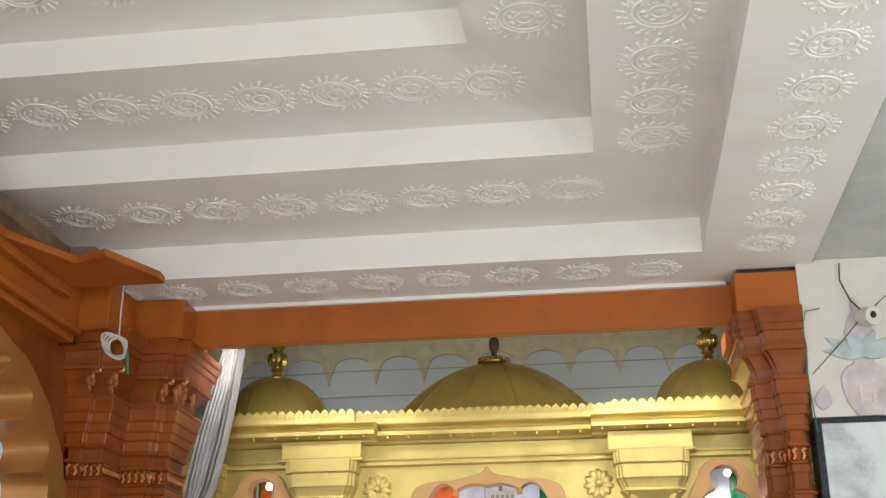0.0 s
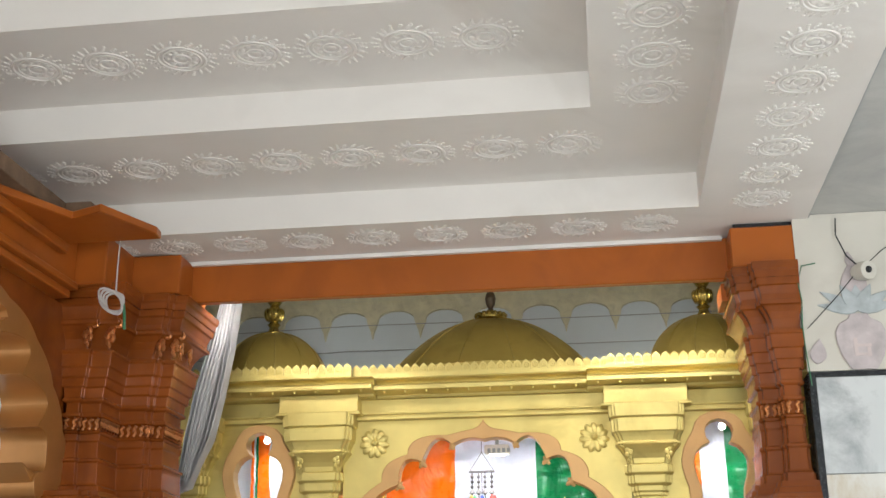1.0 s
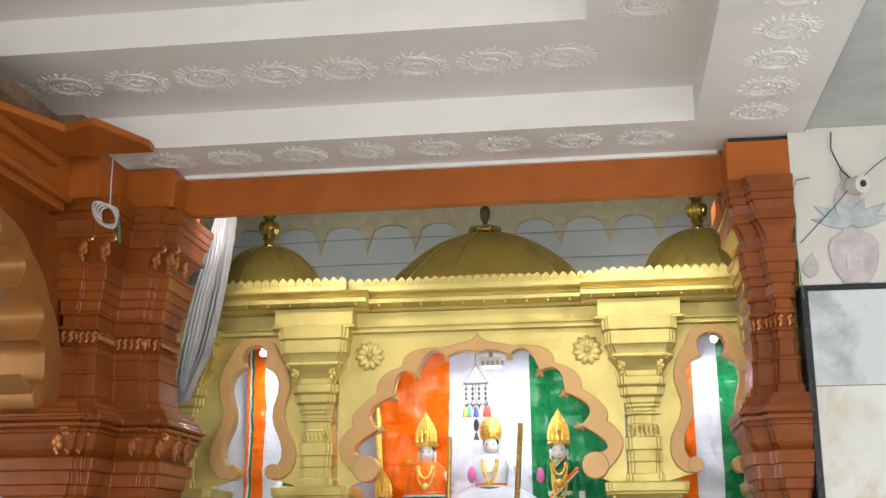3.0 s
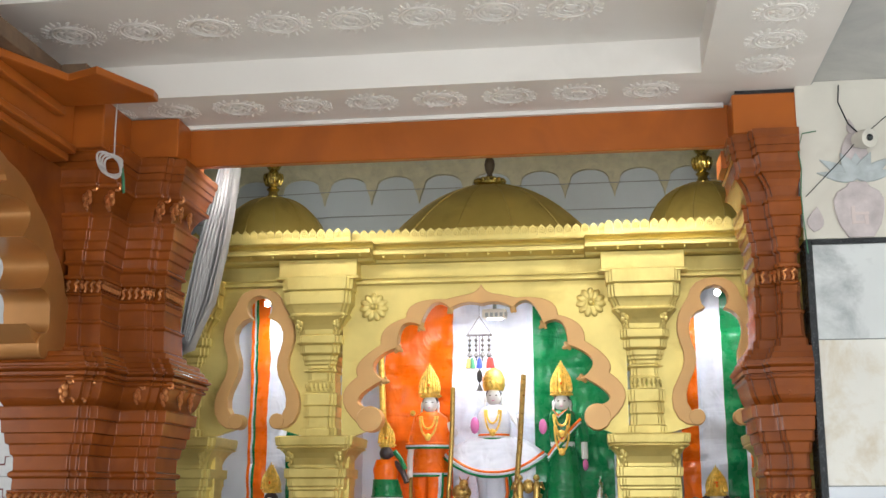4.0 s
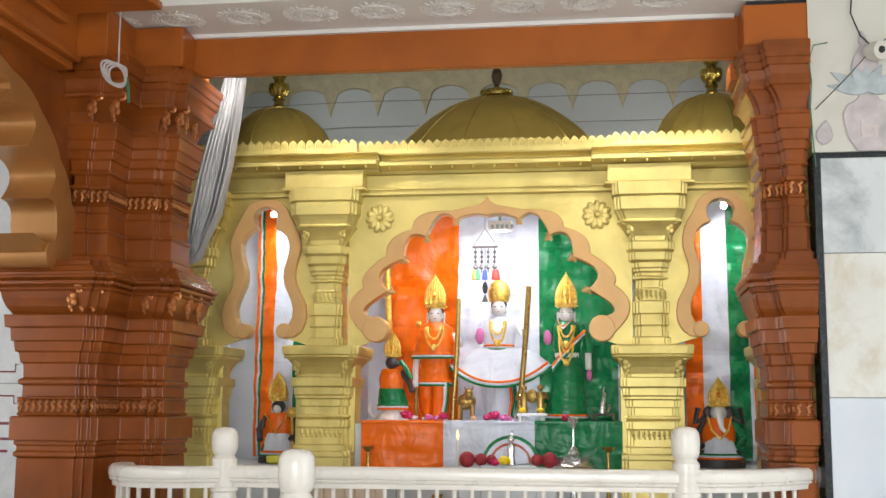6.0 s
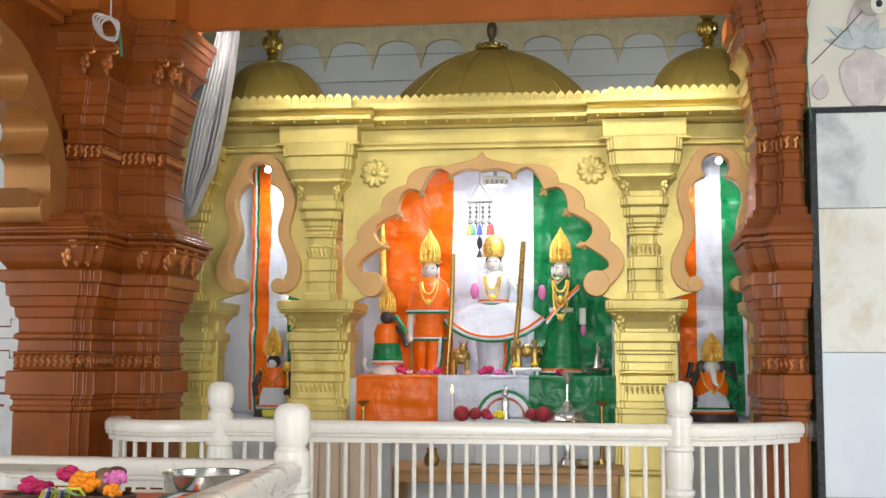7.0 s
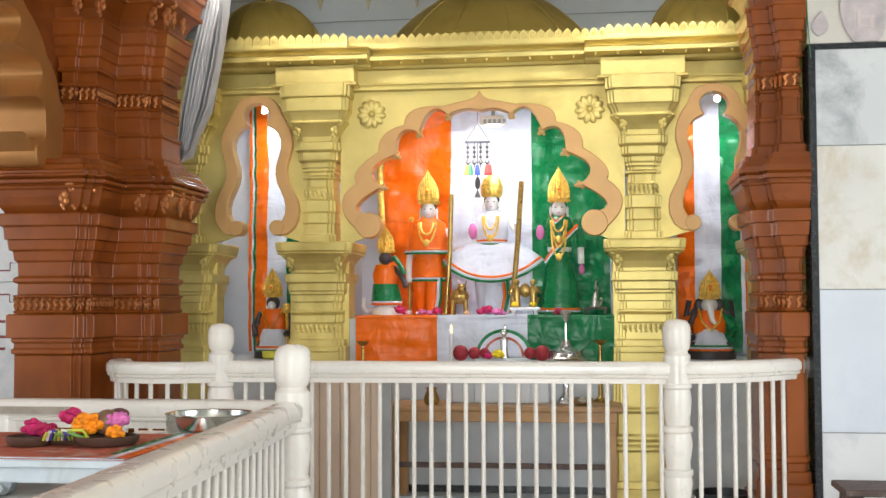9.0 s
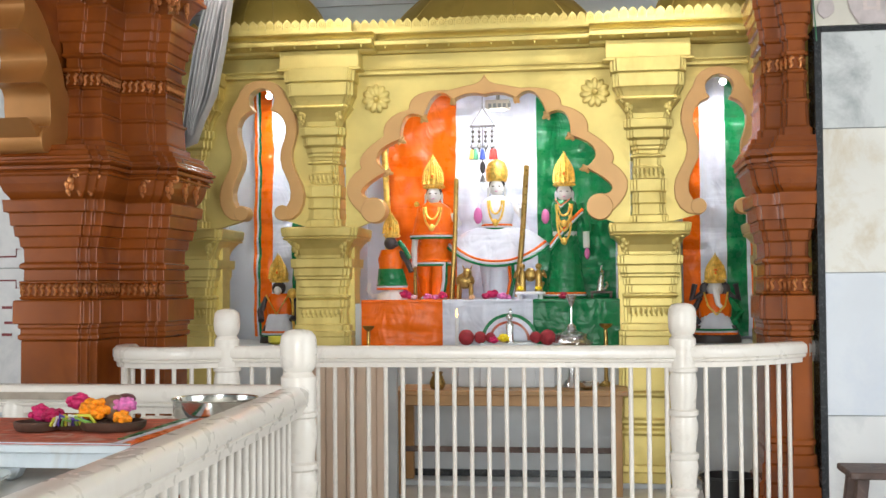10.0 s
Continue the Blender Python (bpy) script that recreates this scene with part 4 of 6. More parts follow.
for k in range(4):
    r = 0.05 + 0.006 * k
    part("loop", tube(bmesh.new(), [(wx - 0.005 * k + r * math.sin(a / 20 * 2 * math.pi), wy - 0.008 * k + 0.01 * math.sin(a), 2.815 + r * math.cos(a / 20 * 2 * math.pi + 0.2 * k)) for a in range(21)], 0.006, 6), PLASTIC, coil, smooth=True)
part("wire_end", tube(bmesh.new(), [(wx + 0.05, wy - 0.01, 2.80), (wx + 0.06, wy - 0.01, 2.74), (wx + 0.062, wy, 2.67)], 0.008, 6), GREENWIRE, coil)
thread = thing("green_thread", (1.03, 5.81, 2.6), "thin green wire trailing down the slim column", "wire")
part("strand", tube(bmesh.new(), [(1.10, 5.815, 2.955), (1.03, 5.80, 2.94), (1.0, 5.775, 2.85), (1.01, 5.775, 2.75), (1.0, 5.775, 2.62), (1.005, 5.78, 2.5), (1.02, 5.80, 2.33)], 0.003, 6), GREENWIRE, thread)

# ---- white railings ----
def sweep(bm, path, prof):
    """Carries a cross-section (across, height) along a level path."""
    P = [Vector((*p, 0)) for p in path]
    rings = []
    for i, p in enumerate(P):
        d = (P[min(i + 1, len(P) - 1)] - P[max(i - 1, 0)]).normalized()
        s = Vector((d.y, -d.x, 0))
        rings.append([(p.x + s.x * u, p.y + s.y * u, z) for u, z in prof])
    return loft(bm, rings)


def rail_profile(top):
    side = [(0.030, -0.10), (0.032, -0.078), (0.044, -0.072), (0.046, -0.064), (0.040, -0.060), (0.048, -0.056), (0.050, -0.050), (0.050, -0.022), (0.047, -0.014), (0.034, -0.002), (0.028, 0.0)]
    h = side + [(-u, z) for u, z in side[::-1]]
    return [(u, top + z) for u, z in h]


def turned_post(name_at, top, rail_top, parent, s=1.0):
    x, y = name_at
    k = rail_top
    prof = [(0.075, 0.0), (0.075, 0.05), (0.062, 0.06), (0.055, 0.08), (0.058, 0.13), (0.064, 0.18), (0.058, 0.205), (0.066, 0.215), (0.066, 0.23), (0.054, 0.24), (0.058, 0.29), (0.065, 0.335), (0.060, 0.365), (0.067, 0.375), (0.067, 0.393), (0.054, 0.402), (0.056, 0.43), (0.065, 0.50), (0.064, 0.53), (0.057, 0.56), (0.067, 0.57), (0.067, 0.588), (0.055, 0.597), (0.057, 0.63), (0.064, 0.70), (0.063, 0.73), (0.057, 0.76), (0.066, 0.768), (0.066, 0.782), (0.060, 0.788), (0.060, k + 0.005), (0.060, k + 0.015), (0.060, k + 0.03), (0.052, k + 0.038), (0.047, k + 0.048), (0.055, k + 0.058), (0.0615, k + 0.08), (0.063, k + 0.11), (0.063, top - 0.05), (0.059, top - 0.025), (0.045, top - 0.007), (0.02, top - 0.001), (0.003, top)]
    prof = [(r, z * rail_top / 0.885 if z < rail_top - 0.02 else z) for r, z in prof]
    prof = [(r * s, z) for r, z in prof]
    return part("post", lathe(bmesh.new(), prof, x, y, 0, 28), WHITE, parent, "turned white post with a rounded knob", smooth=True)


def arc_points(pts, step):
    out, acc, need = [], 0.0, step * 0.6
    for a, b in zip(pts, pts[1:]):
        va, vb = Vector(a), Vector(b)
        d = (vb - va).length
        while acc + d >= need:
            out.append(tuple(va.lerp(vb, (need - acc) / d)))
            need += step
        acc += d
    return out


def smooth_path(pts, n=6):
    out = []
    for i in range(len(pts) - 1):
        p0, p1, p2, p3 = (Vector(pts[max(0, min(len(pts) - 1, i + j))]) for j in (-1, 0, 1, 2))
        for k in range(n):
            t = k / n
            out.append(tuple(0.5 * ((2 * p1) + (p2 - p0) * t + (2 * p0 - 5 * p1 + 4 * p2 - p3) * t * t + (3 * p1 - p0 - 3 * p2 + p3) * t ** 3)))
    return out + [tuple(pts[-1])]


def railing(parent, path, top, spots, bottom=0.085):
    part("handrail", sweep(bmesh.new(), path, rail_profile(top)), WHITE, parent, smooth=True)
    part("bottom_rail", sweep(bmesh.new(), path, [(-0.03, bottom - 0.05), (0.03, bottom - 0.05), (0.034, bottom - 0.01), (0.026, bottom), (-0.026, bottom), (-0.034, bottom - 0.01)]), WHITE, parent, smooth=True)
    me = None
    for x, y in spots:
        if me is None:
            bm = bmesh.new()
            lathe(bm, [(0.0108, bottom - 0.004), (0.0108, top - 0.096)], 0, 0, 0, 10)
            ob = part("spindle", bm, WHITE, parent, smooth=True)
            me = ob.data
        else:
            ob = new("spindle", me)
            ob.parent = parent
            ob.matrix_parent_inverse = Matrix.Translation(-parent.location)
        ob.location = (x, y, 0)


far_rail = thing("railing", (-0.7, 5.5, 0), "white painted railing with turned posts and curved ends before the shrine", "railing", "white railings")
right_bend = smooth_path([(0.345, 5.5), (0.47, 5.51), (0.62, 5.58), (0.78, 5.72), (0.90, 5.86), (0.985, 5.985)])
left_bend = smooth_path([(-1.805, 5.47), (-1.93, 5.40), (-2.08, 5.36), (-2.22, 5.40), (-2.33, 5.50), (-2.39, 5.62), (-2.40, 5.73)])
railing(far_rail, [(-1.80, 5.47), (-1.2, 5.48), (-0.6, 5.49), (0.0, 5.495), (0.34, 5.5)], 0.885, [(-0.952 + 0.0818 * k, 5.49) for k in range(-10, 16)])
railing(far_rail, right_bend, 0.887, arc_points(right_bend[3:], 0.088))
railing(far_rail, left_bend, 0.883, arc_points(left_bend[2:], 0.082))
turned_post((-1.805, 5.47), 1.064, 0.885, far_rail)
turned_post((0.348, 5.5), 1.08, 0.885, far_rail, 1.02)

near_rail = thing("railing", (-1.08, 4.0, 0), "white painted corner railing with a turned post round the offerings", "railing", "white railings")
railing(near_rail, [(-4.2, 4.05), (-3.0, 4.05), (-2.0, 4.05), (-1.10, 4.05)], 0.815, [(-1.24 - 0.30 * k, 4.05) for k in range(4, 9)])
side_path = [(-1.075, 4.0), (-1.03, 3.2), (-0.985, 2.4), (-0.94, 1.6), (-0.90, 0.9)]
railing(near_rail, side_path, 0.815, arc_points([(-1.07, 3.93), (-0.985, 2.4), (-0.90, 0.95)], 0.083))
turned_post((-1.075, 4.05), 1.013, 0.815, near_rail, 1.03)
turned_post((-0.90, 0.84), 1.013, 0.815, near_rail, 1.03)
turned_post((-2.13, 4.05), 0.76, 0.60, near_rail, 0.8)
part("worn_patch", boxes((-2.3, -1.86, 3.984, 3.9885, 0.766, 0.792)), material("bare_wood", (0.36, 0.30, 0.24), 0.7, vary=0.2, scale=20), near_rail, "strip of bare wood where paint is worn")

# ---- offerings inside the corner railing ----
MARBLETOP = marble("table_marble", (0.66, 0.64, 0.60), (0.5, 0.48, 0.45), 0.5)
tab = thing("marble_table", (-1.9, 2.9, 0), "plain pale marble-topped table inside the railing", "table")
part("tabletop", boxes((-2.9, -1.12, 1.5, 3.72, 0.61, 0.66)), MARBLETOP, tab, bevel=0.006)
for x in (-2.8, -1.25):
    for y in (1.65, 3.6):
        part("leg", boxes((x - 0.06, x + 0.06, y - 0.06, y + 0.06, 0, 0.6095)), MARBLETOP, tab, bevel=0.006)
block = thing("stand", (-1.22, 3.74, 0.66), "white painted box under the steel bowl", "stand")
part("body", boxes((-1.50, -1.13, 3.46, 3.715, 0.6605, 0.742)), WHITE, block, bevel=0.006)
LIGHTBLUE = material("pale_blue_paint", (0.60, 0.66, 0.70), 0.5, vary=0.1, scale=12, stain=(0.45, 0.42, 0.38), stain_amount=0.4, stain_scale=8)
REDCLOTH = material("rust_print_cloth", (0.46, 0.10, 0.05), 0.75, vary=0.35, scale=26, stain=(0.55, 0.42, 0.35), stain_amount=0.5, stain_scale=14)
SATIN_O = satin("orange_satin", (0.86, 0.155, 0.006), 0.30)
SATIN_W = satin("white_satin", (0.66, 0.69, 0.80), 0.30)
SATIN_G = satin("green_satin", (0.006, 0.18, 0.058), 0.28)
paat = thing("low_stool", (-1.7, 3.2, 0.66), "low pale blue wooden stool with a printed cloth", "low stool")
px0, px1, py0, py1 = -1.93, -1.20, 2.87, 3.46
part("top", boxes((px0, px1, py0, py1, 0.735, 0.757)), LIGHTBLUE, paat, bevel=0.003)
part("apron", boxes((px0 + 0.04, px1 - 0.03, py0 + 0.015, py0 + 0.035, 0.695, 0.7345)), LIGHTBLUE, paat, bevel=0.002)
for x in (px0 + 0.385, px1 - 0.06, px0 + 0.03):
    for y in (py0 + 0.05, py1 - 0.06):
        part("leg", prism(bmesh.new(), [(x - 0.035, 0.7345), (x + 0.03, 0.7345), (x + 0.034, 0.70), (x + 0.018, 0.668), (x + 0.005, 0.6605), (x - 0.02, 0.6605), (x - 0.034, 0.68)], y - 0.02, y + 0.02), LIGHTBLUE, paat, bevel=0.002)
cover = thing("printed_cloth", (-1.6, 3.2, 0.757), "rust and white printed cloth on the low stool", "cloth")
part("field", boxes((px0, px1, py0, py1, 0.7575, 0.760)), REDCLOTH, cover)
for b, mm in (((px0, px1, py0 - 0.002, py0 + 0.012, 0.7602, 0.7622), SATIN_W), ((px1 - 0.03, px1 + 0.002, py0, py1, 0.7602, 0.7622), SATIN_O), ((px1 - 0.055, px1 - 0.031, py0, py1, 0.7602, 0.7622), SATIN_W), ((px1 - 0.08, px1 - 0.056, py0 + 0.1, py1, 0.7602, 0.7622), SATIN_G)):
    part("border", boxes(b), mm, cover)
WOODDARK = material("dark_wood_tray", (0.085, 0.045, 0.03), 0.5, vary=0.25, scale=16, bump=0.3)
tray = thing("tray", (-1.62, 3.2, 0.76), "oval dark wooden tray with rounded compartments", "tray")
for cx, cy, rx, ry in ((-1.585, 3.13, 0.065, 0.06), (-1.49, 3.2, 0.09, 0.075), (-1.375, 3.16, 0.095, 0.08)):
    n = 24
    bm = bmesh.new()
    loft(bm, [[(cx + rx * q * math.cos(2 * math.pi * i / n), cy + ry * q * math.sin(2 * math.pi * i / n), z) for i in range(n)] for q, z in ((0.85, 0.7625), (0.97, 0.772), (1.0, 0.787), (0.93, 0.789), (0.88, 0.776), (0.05, 0.774))])
    part("compartment", bm, WOODDARK, tray, smooth=True)


def bloom(name, c, r, colour, label, petals=26, sq=0.8):
    m = material(name + "_petals", colour, 0.6, vary=0.35, scale=60, bump=0.5, fine=160)
    f = thing(name, c, label, "flower", "offered flowers")
    bm = bmesh.new()
    ball(bm, c, r * 0.75, 1, 1, sq, 10, 7)
    for i in range(petals):
        u, v = random.uniform(0, 2 * math.pi), random.uniform(-0.5, 1.0)
        s = math.sqrt(max(0, 1 - v * v))
        ball(bm, (c[0] + r * 0.75 * s * math.cos(u), c[1] + r * 0.75 * s * math.sin(u), c[2] + r * 0.75 * sq * v), r * random.uniform(0.25, 0.36), 1, 1, 0.7, 6, 4)
    part("petals", bm, m, f, smooth=True)


PINK, MARI, MAUVE = (0.55, 0.015, 0.12), (0.95, 0.30, 0.005), (0.70, 0.18, 0.45)
bloom("rose", (-1.592, 3.170, 0.804), 0.038, PINK, "crushed pink rose on the tray")
bloom("rose", (-1.546, 3.150, 0.798), 0.034, (0.42, 0.01, 0.08), "dark pink rose on the tray")
bloom("rose", (-1.504, 3.220, 0.832), 0.036, PINK, "pink rose on top of the flowers")
bloom("marigold", (-1.426, 3.160, 0.816), 0.047, MARI, "orange marigold on the tray", 44)
bloom("marigold", (-1.330, 3.120, 0.800), 0.027, MARI, "small orange marigold on the tray", 26)
bloom("rose", (-1.344, 3.170, 0.828), 0.034, MAUVE, "mauve rose on the tray")
for c, r, col, lab in (((-1.383, 3.19, 0.822), 0.038, (0.22, 0.12, 0.07), "brown dried betel nut on the tray"), ((-1.362, 3.22, 0.842), 0.029, (0.13, 0.04, 0.05), "dark dried fruit on the tray")):
    nut = thing("nut", c, lab, "nut")
    part("shell", ball(bmesh.new(), c, r, 1, 1, 0.95 if r > 0.03 else 0.6, 12, 8), material("nut_shell", col, 0.4, vary=0.2), nut, smooth=True)
ribbon = thing("ribbon_knot", (-1.66, 3.11, 0.80), "knot of yellow, green and violet threads", "threads")
for k in range(9):
    col = ((0.55, 0.55, 0.05), (0.65, 0.65, 0.6), (0.10, 0.06, 0.35), (0.2, 0.4, 0.08))[k % 4]
    x = -1.525 + 0.009 * k
    part("thread", tube(bmesh.new(), [(x, 3.09 + 0.004 * k, 0.78), (x + 0.014, 3.08, 0.80 + 0.005 * (k % 3)), (x + 0.036, 3.10, 0.808 - 0.006 * (k % 4)), (x + 0.044, 3.12, 0.785)], 0.0045, 6), material("thread", col, 0.6), ribbon, smooth=True)
STEEL = material("stainless_steel", (0.62, 0.61, 0.56), 0.16, metal=1.0, vary=0.05, scale=8, bump=0.03)
bowl = thing("steel_bowl", (-1.30, 3.60, 0.742), "shallow stainless steel bowl on the box", "bowl")
part("body", lathe(bmesh.new(), [(0.115, 0.743), (0.126, 0.747), (0.131, 0.757), (0.134, 0.803), (0.138, 0.806), (0.136, 0.809), (0.128, 0.806), (0.122, 0.775), (0.11, 0.752), (0.01, 0.75)], -1.225, 3.60, 0.004, 40), STEEL, bowl, smooth=True)
plate = thing("steel_plate", (-1.62, 2.62, 0.66), "round stainless steel plate on the marble table", "plate")
part("body", lathe(bmesh.new(), [(0.15, 0.661), (0.17, 0.665), (0.185, 0.688), (0.192, 0.69), (0.19, 0.694), (0.18, 0.69), (0.165, 0.671), (0.01, 0.668)], -1.66, 2.72, 0, 44), STEEL, plate, smooth=True)

# ---- loose things by the columns ----
DARKWOOD = material("weathered_dark_wood", (0.085, 0.05, 0.04), 0.6, vary=0.35, scale=16, bump=0.4, stain=(0.30, 0.26, 0.22), stain_amount=0.35, stain_scale=10)
stool = thing("wooden_stool", (1.25, 5.35, 0), "small weathered dark wooden stool by the marble wall", "stool")
part("seat", boxes((1.02, 1.44, 5.20, 5.50, 0.33, 0.36)), DARKWOOD, stool, bevel=0.006)
for sx in (-1, 1):
    for sy in (-1, 1):
        bm = bmesh.new()
        x, y = 1.23 + sx * 0.15, 5.35 + sy * 0.10
        loft(bm, [[(x + sx * o - w, y + sy * o * 0.5 - w, z), (x + sx * o + w, y + sy * o * 0.5 - w, z), (x + sx * o + w, y + sy * o * 0.5 + w, z), (x + sx * o - w, y + sy * o * 0.5 + w, z)] for z, o, w in ((0.0, 0.04, 0.02), (0.33, 0.0, 0.026))])
        part("leg", bm, DARKWOOD, stool, bevel=0.004)
part("stretcher", boxes((1.08, 1.38, 5.235, 5.26, 0.14, 0.165)), DARKWOOD, stool, bevel=0.003)
tub = thing("bucket", (0.62, 6.25, 0), "black plastic bucket standing behind the railing", "bucket")
BLACKPLASTIC = material("black_plastic", (0.018, 0.02, 0.022), 0.4, vary=0.2)
part("body", lathe(bmesh.new(), [(0.11, 0.001), (0.115, 0.005), (0.142, 0.17), (0.15, 0.172), (0.15, 0.182), (0.138, 0.182), (0.108, 0.015), (0.01, 0.012)], 0.62, 6.25, 0, 32), BLACKPLASTIC, tub, smooth=True)
part("handle", tube(bmesh.new(), [(0.62 + 0.15 * math.cos(a), 6.25 - 0.10 * math.sin(a) * 0.9, 0.172 - 0.05 * math.sin(a)) for a in [math.pi * i / 14 for i in range(15)]], 0.005, 6), STEEL, tub)
BEIGE = material("beige_laminate", (0.64, 0.49, 0.37), 0.45, vary=0.06, scale=4, stain=(0.42, 0.32, 0.25), stain_amount=0.3)
screen = thing("folding_panel", (-1.4, 6.4, 0), "beige ribbed folding panel leaning behind the railing", "panel")
for k in range(8):
    x = -1.66 + 0.058 * k
    part("slat", boxes((x, x + 0.0565, 6.40 - 0.012 * (k % 2), 6.43, 0.0, 0.80)), BEIGE, screen, bevel=0.004)
part("frame", boxes((-1.196, -1.14, 6.385, 6.43, 0, 0.81)), GREY, screen, "grey edge frame", bevel=0.004)
TEAK = material("varnished_wood", (0.40, 0.22, 0.085), 0.4, vary=0.16, scale=10, bump=0.2, stain=(0.25, 0.12, 0.045), stain_amount=0.4, stain_scale=5)
desk = thing("offering_table", (-0.54, 6.75, 0), "long low varnished wooden table before the altar", "table")
part("tabletop", boxes((-1.21, 0.12, 6.55, 6.98, 0.555, 0.583)), TEAK, desk, bevel=0.004)
part("apron", boxes((-1.18, 0.09, 6.57, 6.59, 0.495, 0.5545)), TEAK, desk, bevel=0.003)
for x in (-1.16, 0.06):
    for y in (6.60, 6.93):
        part("leg", boxes((x - 0.025, x + 0.025, y - 0.025, y + 0.025, 0.0305 if y > 6.86 else 0.0, 0.5545)), TEAK, desk, bevel=0.003)
part("stretcher", boxes((-1.135, 0.035, 6.59, 6.61, 0.235, 0.265)), DARKWOOD, desk, bevel=0.003)

# ---- altar, cloths and statues ----
def drape(name, at, label, pieces, z0, z1, y, amp=0.012, seed=0.0, cat="cloth", bottom_wave=0.0):
    """A hanging sheet with soft folds. pieces: x from, x to, material."""
    t = thing(name, at, label, cat)
    for x0, x1, mm in pieces:
        bm = bmesh.new()
        nx, nz = max(4, int((x1 - x0) / 0.02)), 46
        grids = []
        for off in (0.0, 0.004):
            g = []
            for k in range(nz + 1):
                z = z0 + (z1 - z0) * k / nz
                row = []
                for i in range(nx + 1):
                    x = x0 + (x1 - x0) * i / nx
                    w = amp * (noise.noise((x * 7 + seed, z * 2.2, seed)) + 0.75 * noise.noise((x * 4 + seed, z * 13, seed + 3)) + 0.3 * noise.noise((x * 22, z * 9, seed + 7)))
                    row.append(bm.verts.new((x, y + w + off, z)))
                g.append(row)
            grids.append(g)
        for g in grids:
            for a, b in zip(g, g[1:]):
                for i in range(nx):
                    bm.faces.new((a[i], a[i + 1], b[i + 1], b[i]))
        for a, b in ((0, 0), (nz, nz)):
            for i in range(nx):
                bm.faces.new((grids[0][a][i], grids[0][a][i + 1], grids[1][a][i + 1], grids[1][a][i]))
        part("panel" if x1 - x0 > 0.05 else "edging", bm, mm, t, smooth=True)
    return t


drape("backdrop_cloth", (-0.7, 7.74, 1.0), "orange, white and green satin cloth hung behind the statues", [(-1.425, -0.975, SATIN_O), (-0.974, -0.437, SATIN_W), (-0.436, 0.07, SATIN_G), (0.071, 0.092, SATIN_W), (0.093, 0.11, SATIN_O)], 1.0, 2.54, 7.74, 0.05, 1.3)
drape("backdrop_cloth", (-2.2, 7.70, 0.82), "narrow orange, white and green satin cloth in the side niche", [(-2.352, -2.332, SATIN_O), (-2.331, -2.318, SATIN_W), (-2.317, -2.30, SATIN_G), (-2.299, -2.215, SATIN_O), (-2.214, -2.085, SATIN_W), (-2.084, -1.99, SATIN_G)], 0.84, 2.54, 7.70, 0.05, 4.1)
drape("backdrop_cloth", (0.7, 7.70, 0.82), "narrow orange, white and green satin cloth in the side niche", [(0.50, 0.61, SATIN_O), (0.611, 0.772, SATIN_W), (0.773, 0.90, SATIN_G), (0.901, 0.925, SATIN_W), (0.926, 0.95, SATIN_O)], 0.84, 2.54, 7.70, 0.05, 8.7)
altar = thing("altar", (-0.7, 7.4, 0), "stone altar block between the gold pilasters", "altar")
part("block", boxes((-1.58, 0.14, 7.06, 7.8, 0.03, 1.065)), SLAB, altar, bevel=0.004)
part("foot", boxes((-1.58, 0.14, 7.035, 7.0595, 0.0305, 0.07)), BLACK, altar)
drape("altar_cloth", (-0.7, 7.04, 0.6), "orange, white and green satin cloth covering the altar front", [(-1.475, -0.975, SATIN_O), (-0.974, -0.43, SATIN_W), (-0.429, 0.085, SATIN_G)], 0.72, 1.085, 7.038, 0.014, 12.5)
top = thing("altar_cover", (-0.7, 7.4, 1.066), "satin cloth spread over the altar top", "cloth")
for x0, x1, mm in ((-1.475, -0.975, SATIN_O), (-0.974, -0.43, SATIN_W), (-0.429, 0.085, SATIN_G)):
    part("panel", boxes((x0, x1, 7.034, 7.70, 1.0665, 1.087)), mm, top, bevel=0.006)

STONE = material("white_statue_marble", (0.74, 0.74, 0.75), 0.35, vary=0.03, bump=0.05)
ORN = material("bright_gold_ornament", (0.85, 0.56, 0.12), 0.32, metal=0.6, vary=0.3, scale=45, bump=0.9, fine=110)
HAIR = material("black_hair_paint", (0.02, 0.018, 0.02), 0.5)
DARKSKIN = material("dark_statue_paint", (0.05, 0.04, 0.045), 0.45)
BRASS = material("brass", (0.40, 0.26, 0.08), 0.3, metal=0.9, vary=0.15, scale=20)
PINKP = material("pink_paint", (0.65, 0.16, 0.42), 0.45)
MATS = [STONE, SATIN_O, SATIN_W, SATIN_G, ORN, HAIR, DARKSKIN, BRASS, PINKP]
ST, OR, WH, GR, GO, HA, DK, BR, PK = range(9)


def body(bm, rings, mi, n=20, pleat=0.0, folds=9):
    """Elliptical rings: x, y, z, half width, half depth."""
    loft(bm, [[(x + rx * (1 + pleat * (i / len(rings)) * 0 + pleat * math.cos(folds * 2 * math.pi * k / n)) * math.cos(2 * math.pi * k / n), y + ry * math.sin(2 * math.pi * k / n), z) for k in range(n)] for i, (x, y, z, rx, ry) in enumerate(rings)], mi=mi)


